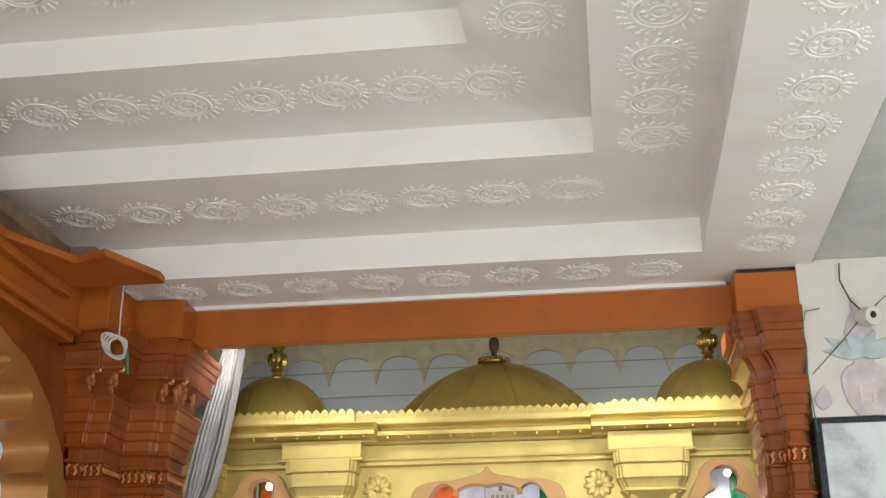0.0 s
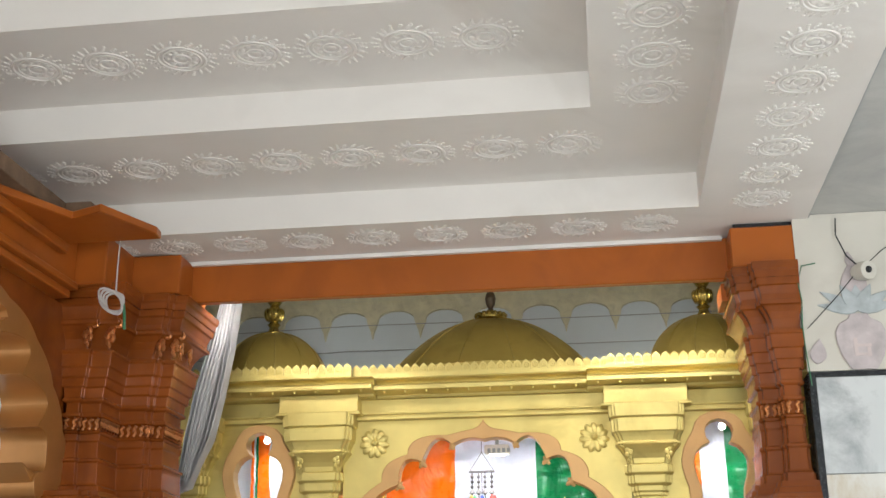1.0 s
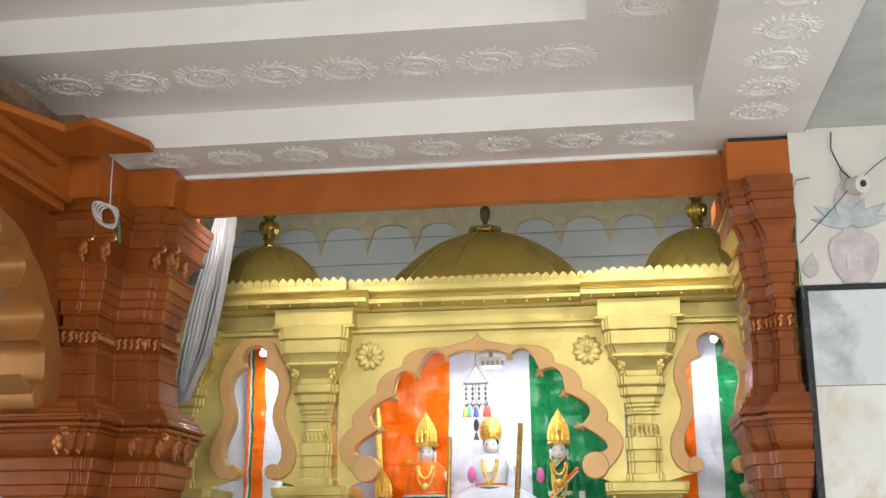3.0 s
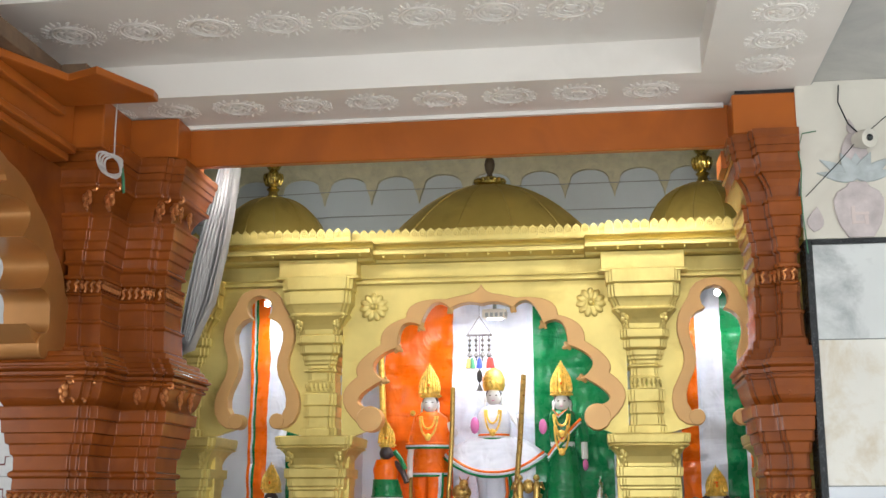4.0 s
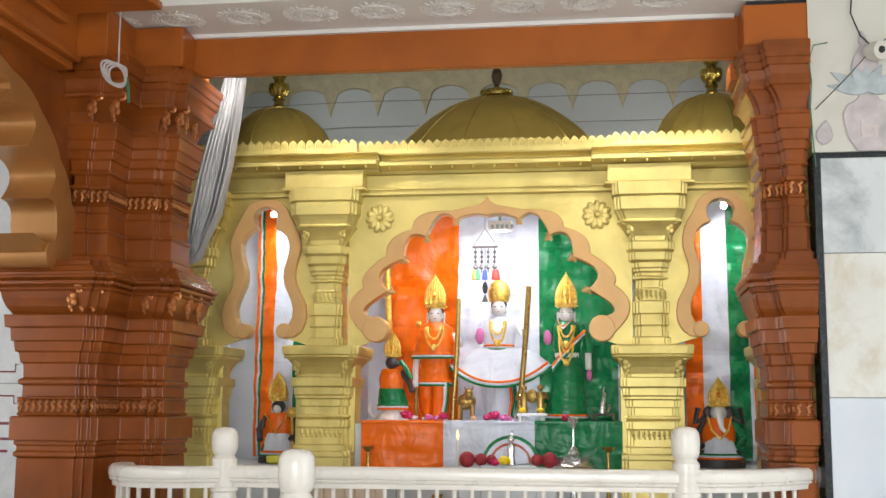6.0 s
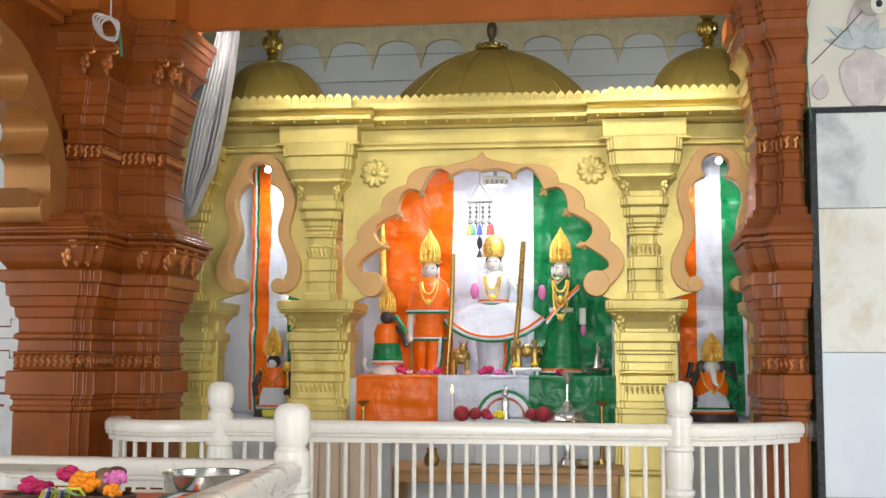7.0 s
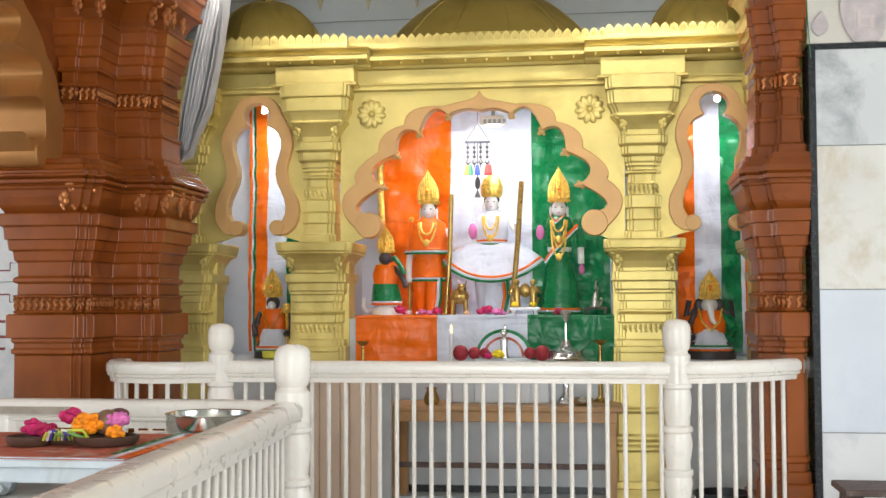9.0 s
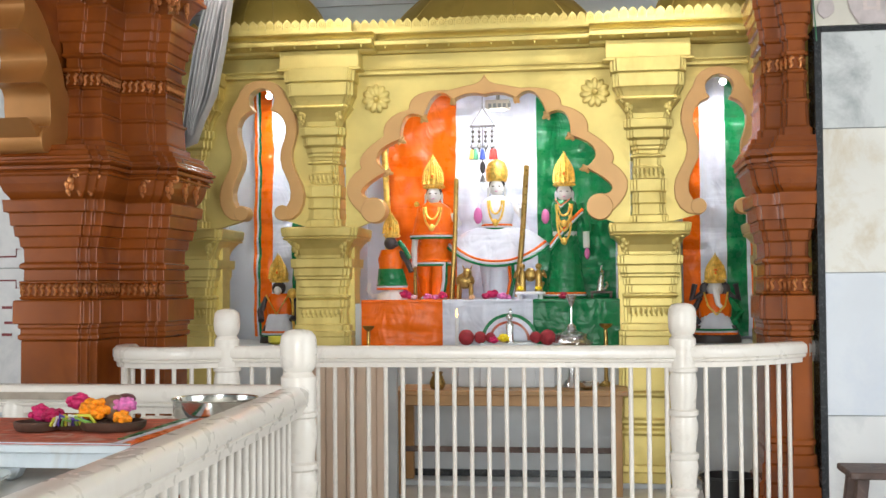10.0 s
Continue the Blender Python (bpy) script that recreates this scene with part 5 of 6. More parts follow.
def crown(bm, x, y, z, r, h):
    """A tall crown: a rimmed cap before a pointed fan of curled leaves, with a boss and bead rows."""
    body(bm, [(x, y, z, r, r), (x, y, z + 0.012, r * 1.12, r * 1.08), (x, y, z + 0.024, r * 1.04, r), (x, y, z + h * 0.30, r * 1.12, r * 0.9), (x, y, z + h * 0.5, r * 0.95, r * 0.7), (x, y, z + h * 0.75, r * 0.5, r * 0.4), (x, y, z + h, 0.003, 0.003)], GO)
    for ring, (n, reach) in enumerate(((11, 1.0), (8, 0.74), (5, 0.48))):
        for i in range(n):
            u = 2 * i / (n - 1) - 1
            a = u * 0.95
            hh = h * reach * (1 - 0.42 * abs(u))
            x0 = x + r * 0.95 * u
            tube(bm, [(x0 + math.sin(a) * hh * 0.26 * v - 0.30 * hh * u * v * v, y - r * (0.72 + 0.14 * ring), z + 0.024 + hh * 0.93 * v) for v in (0, 0.2, 0.4, 0.6, 0.8, 1.0)], r * 0.235, 6, GO, taper=0.3)
    for i in range(11):
        a = math.pi * (1 + i / 10)
        ball(bm, (x + r * 1.12 * math.cos(a), y + r * 1.1 * math.sin(a), z + 0.012), r * 0.13, 1, 1, 1, 6, 4, GO)
    ball(bm, (x, y - r * 1.12, z + h * 0.36), r * 0.26, 1, 0.5, 1.5, 8, 6, GO)
    ball(bm, (x, y - r * 1.2, z + h * 0.36), r * 0.14, 1, 0.5, 1.4, 7, 5, OR)


def head(bm, x, y, z, r, mi=ST):
    ball(bm, (x, y + 0.006, z + 0.008), r * 1.05, 1.0, 1.0, 1.12, 16, 10, HA)
    ball(bm, (x, y - 0.012, z), r, 0.92, 0.95, 1.15, 16, 10, mi)
    ball(bm, (x, y - r * 0.98, z - 0.008), r * 0.17, 0.8, 0.9, 1.4, 7, 5, mi)
    for s in (-1, 1):
        ball(bm, (x + s * r * 1.02, y - 0.01, z - 0.01), r * 0.28, 0.7, 0.8, 1.9, 8, 6, mi)
        tube(bm, [(x + s * r * 1.05, y - 0.015, z - 0.03), (x + s * r * 1.12, y - 0.02, z - 0.075), (x + s * r * 0.9, y - 0.03, z - 0.10)], r * 0.13, 6, mi)
        ball(bm, (x + s * r * 0.36, y - r * 1.08, z + r * 0.14), r * 0.13, 1.5, 0.5, 0.55, 7, 5, HA)
    ball(bm, (x, y - r * 1.08, z - r * 0.5), r * 0.12, 1.7, 0.6, 0.5, 7, 5, PK)


def necklace(bm, x, y, z, w, d, mi=GO):
    for k, (ww, dd) in enumerate(((w, d), (w * 0.75, d * 0.6))):
        tube(bm, [(x + ww * math.cos(math.pi * i / 12), y - 0.006 * k - 0.03 * math.sin(math.pi * i / 12), z - dd * math.sin(math.pi * i / 12)) for i in range(13)], 0.007, 6, mi)
    ball(bm, (x, y - 0.04, z - d), 0.02, 1, 0.6, 1.2, 8, 6, mi)


def finish(name, bm, label):
    return tagged(part(name, bm, MATS, smooth=True), label, "statue")


def hem(bm, x, y, z, rx, ry, a0=180, a1=360, drop=0.0, mats=(GR, WH, OR), r=0.007):
    """Bands of trim along the front of a garment."""
    for j, mi in enumerate(mats):
        tube(bm, [(x + (rx + 0.003) * math.cos(radians(a0 + (a1 - a0) * i / 16)), y + (ry + 0.003) * math.sin(radians(a0 + (a1 - a0) * i / 16)), z + 0.012 * j + drop * math.cos(radians(a0 + (a1 - a0) * i / 16))) for i in range(17)], r, 6, mi)


# standing statue in orange with a gold staff
x, y = -1.068, 7.36
bm = bmesh.new()
for s in (-1, 1):
    body(bm, [(x + s * 0.05, y, 1.087, 0.035, 0.05), (x + s * 0.05, y, 1.11, 0.03, 0.035), (x + s * 0.052, y, 1.14, 0.045, 0.045), (x + s * 0.055, y, 1.34, 0.07, 0.06)], OR, 14)
    ball(bm, (x + s * 0.055, y - 0.04, 1.095), 0.03, 0.9, 1.5, 0.5, 8, 6, ST)
body(bm, [(x + 0.03, y - 0.055, 1.10, 0.04, 0.012), (x + 0.03, y - 0.07, 1.32, 0.035, 0.012)], OR, 10)
tube(bm, [(x + 0.07, y - 0.07, 1.32), (x + 0.068, y - 0.068, 1.2), (x + 0.05, y - 0.062, 1.12)], 0.012, 6, WH)
tube(bm, [(x + 0.085, y - 0.066, 1.32), (x + 0.083, y - 0.064, 1.2), (x + 0.065, y - 0.058, 1.11)], 0.009, 6, GR)
body(bm, [(x, y, 1.30, 0.115, 0.085), (x, y, 1.40, 0.10, 0.075), (x, y, 1.50, 0.088, 0.07), (x, y, 1.60, 0.10, 0.07), (x, y, 1.67, 0.085, 0.055), (x, y, 1.70, 0.03, 0.03)], OR, 22, 0.03, 7)
hem(bm, x, y, 1.302, 0.117, 0.087)
body(bm, [(x - 0.005, y - 0.004, 1.47, 0.14, 0.088), (x, y - 0.004, 1.56, 0.125, 0.085), (x, y, 1.66, 0.105, 0.07), (x, y, 1.695, 0.06, 0.045)], OR, 22, 0.02, 8)
hem(bm, x - 0.005, y - 0.004, 1.472, 0.142, 0.09, 185, 355, 0.0)
body(bm, [(x, y, 1.67, 0.03, 0.03), (x, y, 1.71, 0.027, 0.027)], ST, 12)
head(bm, x, y, 1.745, 0.05)
crown(bm, x, y, 1.785, 0.058, 0.205)
necklace(bm, x, y - 0.075, 1.665, 0.055, 0.13)
ball(bm, (x - 0.11, y - 0.01, 1.69), 0.018, seg=8, rings=6, mi=GO)
tube(bm, [(x - 0.12, y, 1.48), (x - 0.125, y - 0.03, 1.40), (x - 0.12, y - 0.05, 1.33)], 0.022, 8, ST, 0.8)
ball(bm, (x - 0.12, y - 0.055, 1.31), 0.024, 0.9, 0.9, 1.3, 8, 6, ST)
tube(bm, [(x + 0.11, y, 1.62), (x + 0.16, y - 0.02, 1.56), (x + 0.145, y - 0.07, 1.59)], 0.022, 8, ST, 0.9)
tube(bm, [(x + 0.155, y - 0.09, 1.84), (x + 0.145, y - 0.09, 1.5), (x + 0.12, y - 0.09, 1.089)], 0.015, 10, BR)
tube(bm, [(x - 0.115, y - 0.06, 1.32), (x - 0.112, y - 0.06, 1.089)], 0.011, 8, BR)
finish("deity_statue", bm, "white marble statue in orange robe and gold crown on the altar")

# central statue in white with a wide flared skirt
x = -0.668
bm = bmesh.new()
for s in (-1, 1):
    body(bm, [(x + s * 0.045, y, 1.087, 0.035, 0.045), (x + s * 0.045, y, 1.13, 0.045, 0.045), (x + s * 0.05, y, 1.36, 0.07, 0.06)], WH, 14)
body(bm, [(x + 0.02, y - 0.06, 1.10, 0.06, 0.012), (x + 0.01, y - 0.07, 1.33, 0.05, 0.012)], WH, 10)
tube(bm, [(x + 0.075, y - 0.075, 1.33), (x + 0.085, y - 0.07, 1.2), (x + 0.06, y - 0.062, 1.10)], 0.010, 6, OR)
tube(bm, [(x + 0.098, y - 0.07, 1.33), (x + 0.108, y - 0.066, 1.2), (x + 0.083, y - 0.058, 1.10)], 0.011, 6, GR)
n = 64
rings = []
for u in range(9):
    v = u / 8
    ring = []
    for k in range(n):
        a = 2 * math.pi * k / n
        c, s = math.cos(a), math.sin(a)
        w = 1 + 0.035 * v * math.cos(14 * a)
        rx = (0.085 + 0.235 * v ** 0.8) * w
        ry = (0.07 + 0.07 * v) * w
        zz = 1.535 - (0.24 * v ** 1.3) + 0.125 * v * abs(c) ** 2.2
        ring.append((x + 0.005 + rx * c, y + ry * s, zz))
    rings.append(ring)
loft(bm, rings, cap=False, mi=WH)
for j, mi in enumerate((GR, WH, OR)):
    pts = []
    for i in range(33):
        a = math.pi + math.pi * i / 32
        c = math.cos(a)
        pts.append((x + 0.005 + (0.322 - 0.012 * j) * c, y + 0.143 * math.sin(a), 1.292 + 0.014 * j + 0.125 * abs(c) ** 2.2))
    tube(bm, pts, 0.008, 6, mi)
body(bm, [(x, y, 1.51, 0.085, 0.065), (x, y, 1.60, 0.10, 0.07), (x, y, 1.68, 0.105, 0.068), (x, y, 1.72, 0.07, 0.05), (x, y, 1.74, 0.03, 0.03)], WH, 22, 0.015, 8)
body(bm, [(x, y, 1.72, 0.028, 0.028), (x, y, 1.755, 0.026, 0.026)], ST, 12)
hem(bm, x, y, 1.525, 0.09, 0.07, 190, 350)
head(bm, x, y, 1.785, 0.05)
body(bm, [(x, y, 1.825, 0.058, 0.056), (x, y, 1.85, 0.066, 0.062), (x, y, 1.90, 0.068, 0.064), (x, y, 1.945, 0.05, 0.048), (x, y, 1.968, 0.012, 0.012)], GO, 20, 0.04, 10)
for i in range(5):
    ball(bm, (x + 0.05 * math.sin(radians(-60 + 30 * i)), y - 0.06 * math.cos(radians(-60 + 30 * i)), 1.862), 0.016, 0.8, 0.6, 1.6, 7, 5, GO)
necklace(bm, x, y - 0.072, 1.70, 0.05, 0.14)
tube(bm, [(x - 0.10, y, 1.69), (x - 0.135, y - 0.02, 1.60), (x - 0.11, y - 0.08, 1.60)], 0.022, 8, WH, 0.9)
ball(bm, (x - 0.11, y - 0.10, 1.605), 0.035, 0.8, 0.5, 1.5, 9, 6, PK)
tube(bm, [(x + 0.10, y, 1.69), (x + 0.16, y - 0.01, 1.60), (x + 0.165, y - 0.08, 1.66)], 0.022, 8, ST, 0.9)
tube(bm, [(x + 0.195, y - 0.10, 1.91), (x + 0.17, y - 0.15, 1.5), (x + 0.135, y - 0.19, 1.10)], 0.017, 10, BR)
finish("deity_statue", bm, "white marble statue in flared white dress and gold crown")

# standing statue in a green sari
x = -0.246
bm = bmesh.new()
body(bm, [(x - 0.005, y, 1.09, 0.125, 0.09), (x - 0.005, y, 1.16, 0.118, 0.085), (x, y, 1.30, 0.098, 0.075), (x, y, 1.42, 0.085, 0.066), (x, y, 1.50, 0.07, 0.056)], GR, 44, 0.05, 13)
hem(bm, x - 0.005, y, 1.096, 0.127, 0.092)
body(bm, [(x, y, 1.48, 0.072, 0.058), (x, y, 1.56, 0.082, 0.062), (x, y, 1.64, 0.092, 0.062), (x, y, 1.69, 0.07, 0.05), (x, y, 1.71, 0.03, 0.03)], GR, 20)
body(bm, [(x, y, 1.475, 0.075, 0.06), (x, y, 1.505, 0.075, 0.06)], ST, 18)
for j, mi in enumerate((OR, WH, GR)):
    tube(bm, [(x + 0.115 - 0.004 * j, y - 0.05, 1.64 - 0.016 * j), (x + 0.05, y - 0.075, 1.575 - 0.016 * j), (x - 0.04, y - 0.08, 1.48 - 0.016 * j), (x - 0.085, y - 0.07, 1.42 - 0.016 * j)], 0.010, 6, mi)
    tube(bm, [(x - 0.06, y - 0.06, 1.70), (x - 0.02, y - 0.07 - 0.003 * j, 1.66 - 0.01 * j), (x + 0.04, y - 0.06, 1.70)], 0.007, 6, mi)
body(bm, [(x, y, 1.69, 0.028, 0.028), (x, y, 1.72, 0.026, 0.026)], ST, 12)
head(bm, x, y, 1.745, 0.05)
crown(bm, x, y, 1.785, 0.058, 0.21)
necklace(bm, x, y - 0.07, 1.67, 0.05, 0.12)
necklace(bm, x, y - 0.072, 1.60, 0.045, 0.16)
tube(bm, [(x - 0.09, y, 1.66), (x - 0.125, y - 0.03, 1.58), (x - 0.11, y - 0.07, 1.57)], 0.022, 8, GR)
ball(bm, (x - 0.115, y - 0.09, 1.595), 0.032, 0.8, 0.5, 1.5, 9, 6, PK)
tube(bm, [(x + 0.09, y, 1.67), (x + 0.13, y - 0.02, 1.58), (x + 0.135, y - 0.03, 1.50)], 0.030, 8, GR)
tube(bm, [(x + 0.133, y - 0.03, 1.50), (x + 0.135, y - 0.04, 1.40)], 0.02, 8, ST)
ball(bm, (x + 0.138, y - 0.045, 1.365), 0.022, 0.8, 0.8, 1.6, 8, 6, PK)
finish("deity_statue", bm, "white marble statue in green satin sari and gold crown")

# small kneeling dark statue beside the orange one
x, yk = -1.32, 7.25
bm = bmesh.new()
body(bm, [(x, yk, 1.087, 0.10, 0.08), (x, yk, 1.12, 0.095, 0.075), (x + 0.01, yk, 1.15, 0.06, 0.055)], ST, 16)
body(bm, [(x, yk, 1.15, 0.085, 0.07), (x, yk, 1.20, 0.09, 0.07), (x - 0.01, yk, 1.28, 0.075, 0.06)], GR, 20, 0.04, 8)
hem(bm, x, yk, 1.155, 0.09, 0.074, mats=(OR, WH, GR))
body(bm, [(x - 0.01, yk, 1.27, 0.07, 0.055), (x - 0.01, yk, 1.34, 0.08, 0.06), (x - 0.01, yk, 1.40, 0.06, 0.045)], OR, 18)
ball(bm, (x - 0.005, yk - 0.02, 1.44), 0.042, seg=12, rings=8, mi=DK)
ball(bm, (x + 0.03, yk - 0.03, 1.432), 0.02, seg=8, rings=6, mi=DK)
crown(bm, x + 0.0, yk, 1.475, 0.045, 0.15)
tube(bm, [(x + 0.05, yk, 1.38), (x + 0.10, yk - 0.03, 1.33), (x + 0.13, yk - 0.05, 1.26)], 0.02, 8, DK, 0.8)
tube(bm, [(x + 0.05, yk - 0.03, 1.45), (x + 0.09, yk - 0.04, 1.40), (x + 0.12, yk - 0.04, 1.34)], 0.016, 8, GR)
tube(bm, [(x - 0.07, yk + 0.03, 1.12), (x - 0.13, yk + 0.02, 1.11), (x - 0.15, yk, 1.14), (x - 0.145, yk, 1.19)], 0.012, 6, ST)
finish("deity_statue", bm, "small dark kneeling statue in orange and green cloth")

# seated statue with a mace in the side niche
x, yn = -2.06, 7.3
bm = bmesh.new()
body(bm, [(x, yn, 0.816, 0.13, 0.09), (x, yn, 0.87, 0.125, 0.085), (x, yn, 0.93, 0.10, 0.07)], DK, 18)
body(bm, [(x + 0.01, yn - 0.02, 0.86, 0.11, 0.085), (x + 0.01, yn - 0.02, 0.93, 0.095, 0.075), (x, yn - 0.01, 1.0, 0.07, 0.055)], WH, 30, 0.05, 10)
hem(bm, x + 0.01, yn - 0.02, 0.863, 0.112, 0.087, mats=(GR, WH, OR))
body(bm, [(x, yn, 0.98, 0.075, 0.055), (x, yn, 1.06, 0.09, 0.06), (x, yn, 1.13, 0.065, 0.045)], OR, 18)
for s in (-1, 1):
    tube(bm, [(x - 0.075, yn - 0.05, 1.12), (x, yn - 0.075, 1.0), (x + 0.07, yn - 0.05, 1.12)], 0.006, 6, GO)
    tube(bm, [(x + s * 0.08, yn, 1.10), (x + s * 0.12, yn - 0.02, 1.02), (x + s * 0.10, yn - 0.07, 0.96)], 0.024, 8, DK, 0.9)
ball(bm, (x, yn - 0.015, 1.165), 0.045, seg=12, rings=8, mi=DK)
ball(bm, (x, yn - 0.045, 1.15), 0.028, seg=10, rings=6, mi=ST)
crown(bm, x, yn, 1.20, 0.052, 0.175)
tube(bm, [(x + 0.11, yn - 0.06, 0.90), (x + 0.10, yn - 0.06, 1.10)], 0.009, 6, GO)
ball(bm, (x + 0.10, yn - 0.06, 1.13), 0.034, seg=12, rings=8, mi=GO)
finish("deity_statue", bm, "small dark seated statue in orange cloth with a gold mace")

# seated elephant-headed statue in the other niche
x = 0.66
bm = bmesh.new()
body(bm, [(x, yn, 0.816, 0.155, 0.10), (x, yn, 0.86, 0.15, 0.10), (x, yn, 0.92, 0.115, 0.08)], DK, 20)
body(bm, [(x, yn - 0.03, 0.87, 0.12, 0.085), (x, yn - 0.02, 0.95, 0.085, 0.07), (x, yn - 0.01, 1.0, 0.07, 0.06)], WH, 36, 0.06, 12)
hem(bm, x, yn - 0.03, 0.872, 0.122, 0.088, mats=(OR, WH, GR))
body(bm, [(x, yn, 0.97, 0.095, 0.07), (x, yn, 1.04, 0.10, 0.07), (x, yn, 1.11, 0.07, 0.05)], OR, 20)
for s in (-1, 1):
    tube(bm, [(x + s * 0.08, yn, 1.11), (x + s * 0.14, yn - 0.01, 1.08), (x + s * 0.12, yn - 0.02, 1.17)], 0.022, 8, DK, 0.8)
    tube(bm, [(x + s * 0.08, yn, 1.08), (x + s * 0.145, yn - 0.02, 1.0), (x + s * 0.11, yn - 0.08, 0.94)], 0.026, 8, GR if s > 0 else DK, 0.9)
    ball(bm, (x + s * 0.06, yn + 0.0, 1.14), 0.036, 0.9, 0.3, 1.15, 10, 6, DK)
    tube(bm, [(x + s * 0.07, yn - 0.06, 1.12), (x + s * 0.05, yn - 0.085, 1.04), (x, yn - 0.09, 0.985)], 0.006, 6, GO)
ball(bm, (x, yn - 0.01, 1.14), 0.05, seg=12, rings=8, mi=ST)
tube(bm, [(x, yn - 0.055, 1.14), (x + 0.004, yn - 0.075, 1.09), (x + 0.01, yn - 0.08, 1.05), (x + 0.03, yn - 0.085, 1.03)], 0.024, 8, ST, 0.5)
crown(bm, x, yn, 1.175, 0.055, 0.17)
ball(bm, (x, yn - 0.055, 1.25), 0.013, seg=8, rings=6, mi=OR)
finish("deity_statue", bm, "small seated elephant-headed statue in orange and white cloth")

# brass animals, silver figure, flowers and lamps on the altar
cow = bmesh.new()
cx, cy = -0.855, 7.2
ball(cow, (cx, cy, 1.20), 0.05, 1.2, 0.8, 1.0, 12, 8, BR)
for sx in (-1, 1):
    for sy in (-1, 1):
        tube(cow, [(cx + sx * 0.035, cy + sy * 0.02, 1.18), (cx + sx * 0.038, cy + sy * 0.022, 1.088)], 0.014, 6, BR)
ball(cow, (cx + 0.02, cy - 0.05, 1.245), 0.032, 0.9, 1.2, 1.1, 10, 7, BR)
for s in (-1, 1):
    tube(cow, [(cx + 0.02 + s * 0.015, cy - 0.04, 1.265), (cx + 0.02 + s * 0.03, cy - 0.04, 1.295)], 0.006, 6, BR, 0.4)
tagged(part("brass_cow", cow, MATS, smooth=True), "dark brass cow figure on the altar", "figurine")
pair = thing("brass_pair", (-0.455, 7.16, 1.088), "polished brass twin figures on a white footed base", "figurine")
part("base", boxes((-0.54, -0.36, 7.10, 7.22, 1.115, 1.132)), STONE, pair, bevel=0.004)
for sx in (-0.52, -0.385):
    for yy in (7.115, 7.205):
        part("foot", lathe(bmesh.new(), [(0.012, 1.088), (0.008, 1.10), (0.012, 1.1148)], sx, yy, 0, 8), STONE, pair)
for s in (-1, 1):
    bm = bmesh.new()
    xx = -0.45 + s * 0.05
    body(bm, [(xx, 7.16, 1.1325, 0.025, 0.022), (xx, 7.16, 1.19, 0.02, 0.018), (xx, 7.16, 1.24, 0.026, 0.02), (xx, 7.16, 1.265, 0.012, 0.012)], 0, 12)
    ball(bm, (xx, 7.155, 1.285), 0.02, seg=9, rings=7)
    tube(bm, [(xx + s * 0.02, 7.16, 1.24), (xx + s * 0.045, 7.14, 1.22), (xx + s * 0.03, 7.13, 1.26)], 0.008, 6)
    tube(bm, [(xx + s * 0.012, 7.15, 1.14), (xx + s * 0.03, 7.14, 1.19)], 0.01, 6)
    part("figure", bm, BRASS, pair, smooth=True)
bm = bmesh.new()
ball(bm, (-0.45, 7.17, 1.235), 0.036, 1, 0.5, 1.2, 12, 8)
part("disc", bm, BRASS, pair, smooth=True)
SILVER = material("silver", (0.65, 0.65, 0.65), 0.25, metal=0.9)
sil = thing("silver_figure", (-0.02, 7.3, 1.088), "small silver figure on a dark footed stand", "figurine")
part("stand", boxes((-0.09, 0.045, 7.26, 7.34, 1.118, 1.133)), DARKWOOD, sil, bevel=0.003)
for sx in (-0.08, 0.035):
    part("foot", boxes((sx - 0.008, sx + 0.008, 7.265, 7.335, 1.088, 1.1178)), DARKWOOD, sil)
bm = bmesh.new()
body(bm, [(-0.03, 7.3, 1.1335, 0.028, 0.022), (-0.03, 7.3, 1.17, 0.02, 0.018), (-0.025, 7.3, 1.21, 0.018, 0.015), (-0.02, 7.3, 1.235, 0.008, 0.008)], 0, 12)
ball(bm, (-0.02, 7.295, 1.248), 0.016, seg=9, rings=7)
tube(bm, [(-0.01, 7.29, 1.22), (-0.025, 7.28, 1.26), (-0.02, 7.285, 1.29)], 0.006, 6)
tube(bm, [(0.0, 7.3, 1.14), (0.015, 7.3, 1.17), (0.005, 7.3, 1.19)], 0.009, 6)
part("figure", bm, SILVER, sil, smooth=True)
for c, r, col, nm in (((-1.225, 7.16, 1.118), 0.036, PINK, "rose"), ((-1.195, 7.13, 1.11), 0.03, PINK, "rose"), ((-1.16, 7.12, 1.10), 0.024, (0.75, 0.55, 0.6), "rose"), ((-1.08, 7.13, 1.105), 0.026, MAUVE, "rose"), ((-0.99, 7.13, 1.112), 0.034, PINK, "rose"), ((-1.03, 7.11, 1.10), 0.024, MAUVE, "rose"), ((-0.68, 7.14, 1.118), 0.038, PINK, "rose"), ((-0.72, 7.11, 1.105), 0.028, (0.45, 0.01, 0.1), "rose"), ((-0.62, 7.11, 1.105), 0.032, MAUVE, "rose"), ((-0.585, 7.12, 1.10), 0.026, MAUVE, "rose"), ((-0.25, 7.12, 1.105), 0.03, (0.4, 0.01, 0.06), "rose"), ((-0.51, 7.13, 1.150), 0.022, (0.9, 0.65, 0.02), "marigold"), ((-0.40, 7.13, 1.150), 0.022, (0.9, 0.65, 0.02), "marigold"), ((-0.80, 7.10, 1.10), 0.02, (0.8, 0.5, 0.3), "marigold")):
    bloom(nm, c, r, col, "small flower laid before the statues", 16)
pole = thing("gold_staff", (-1.38, 7.55, 1.1), "tall gold wrapped staff leaning on the backdrop", "staff")
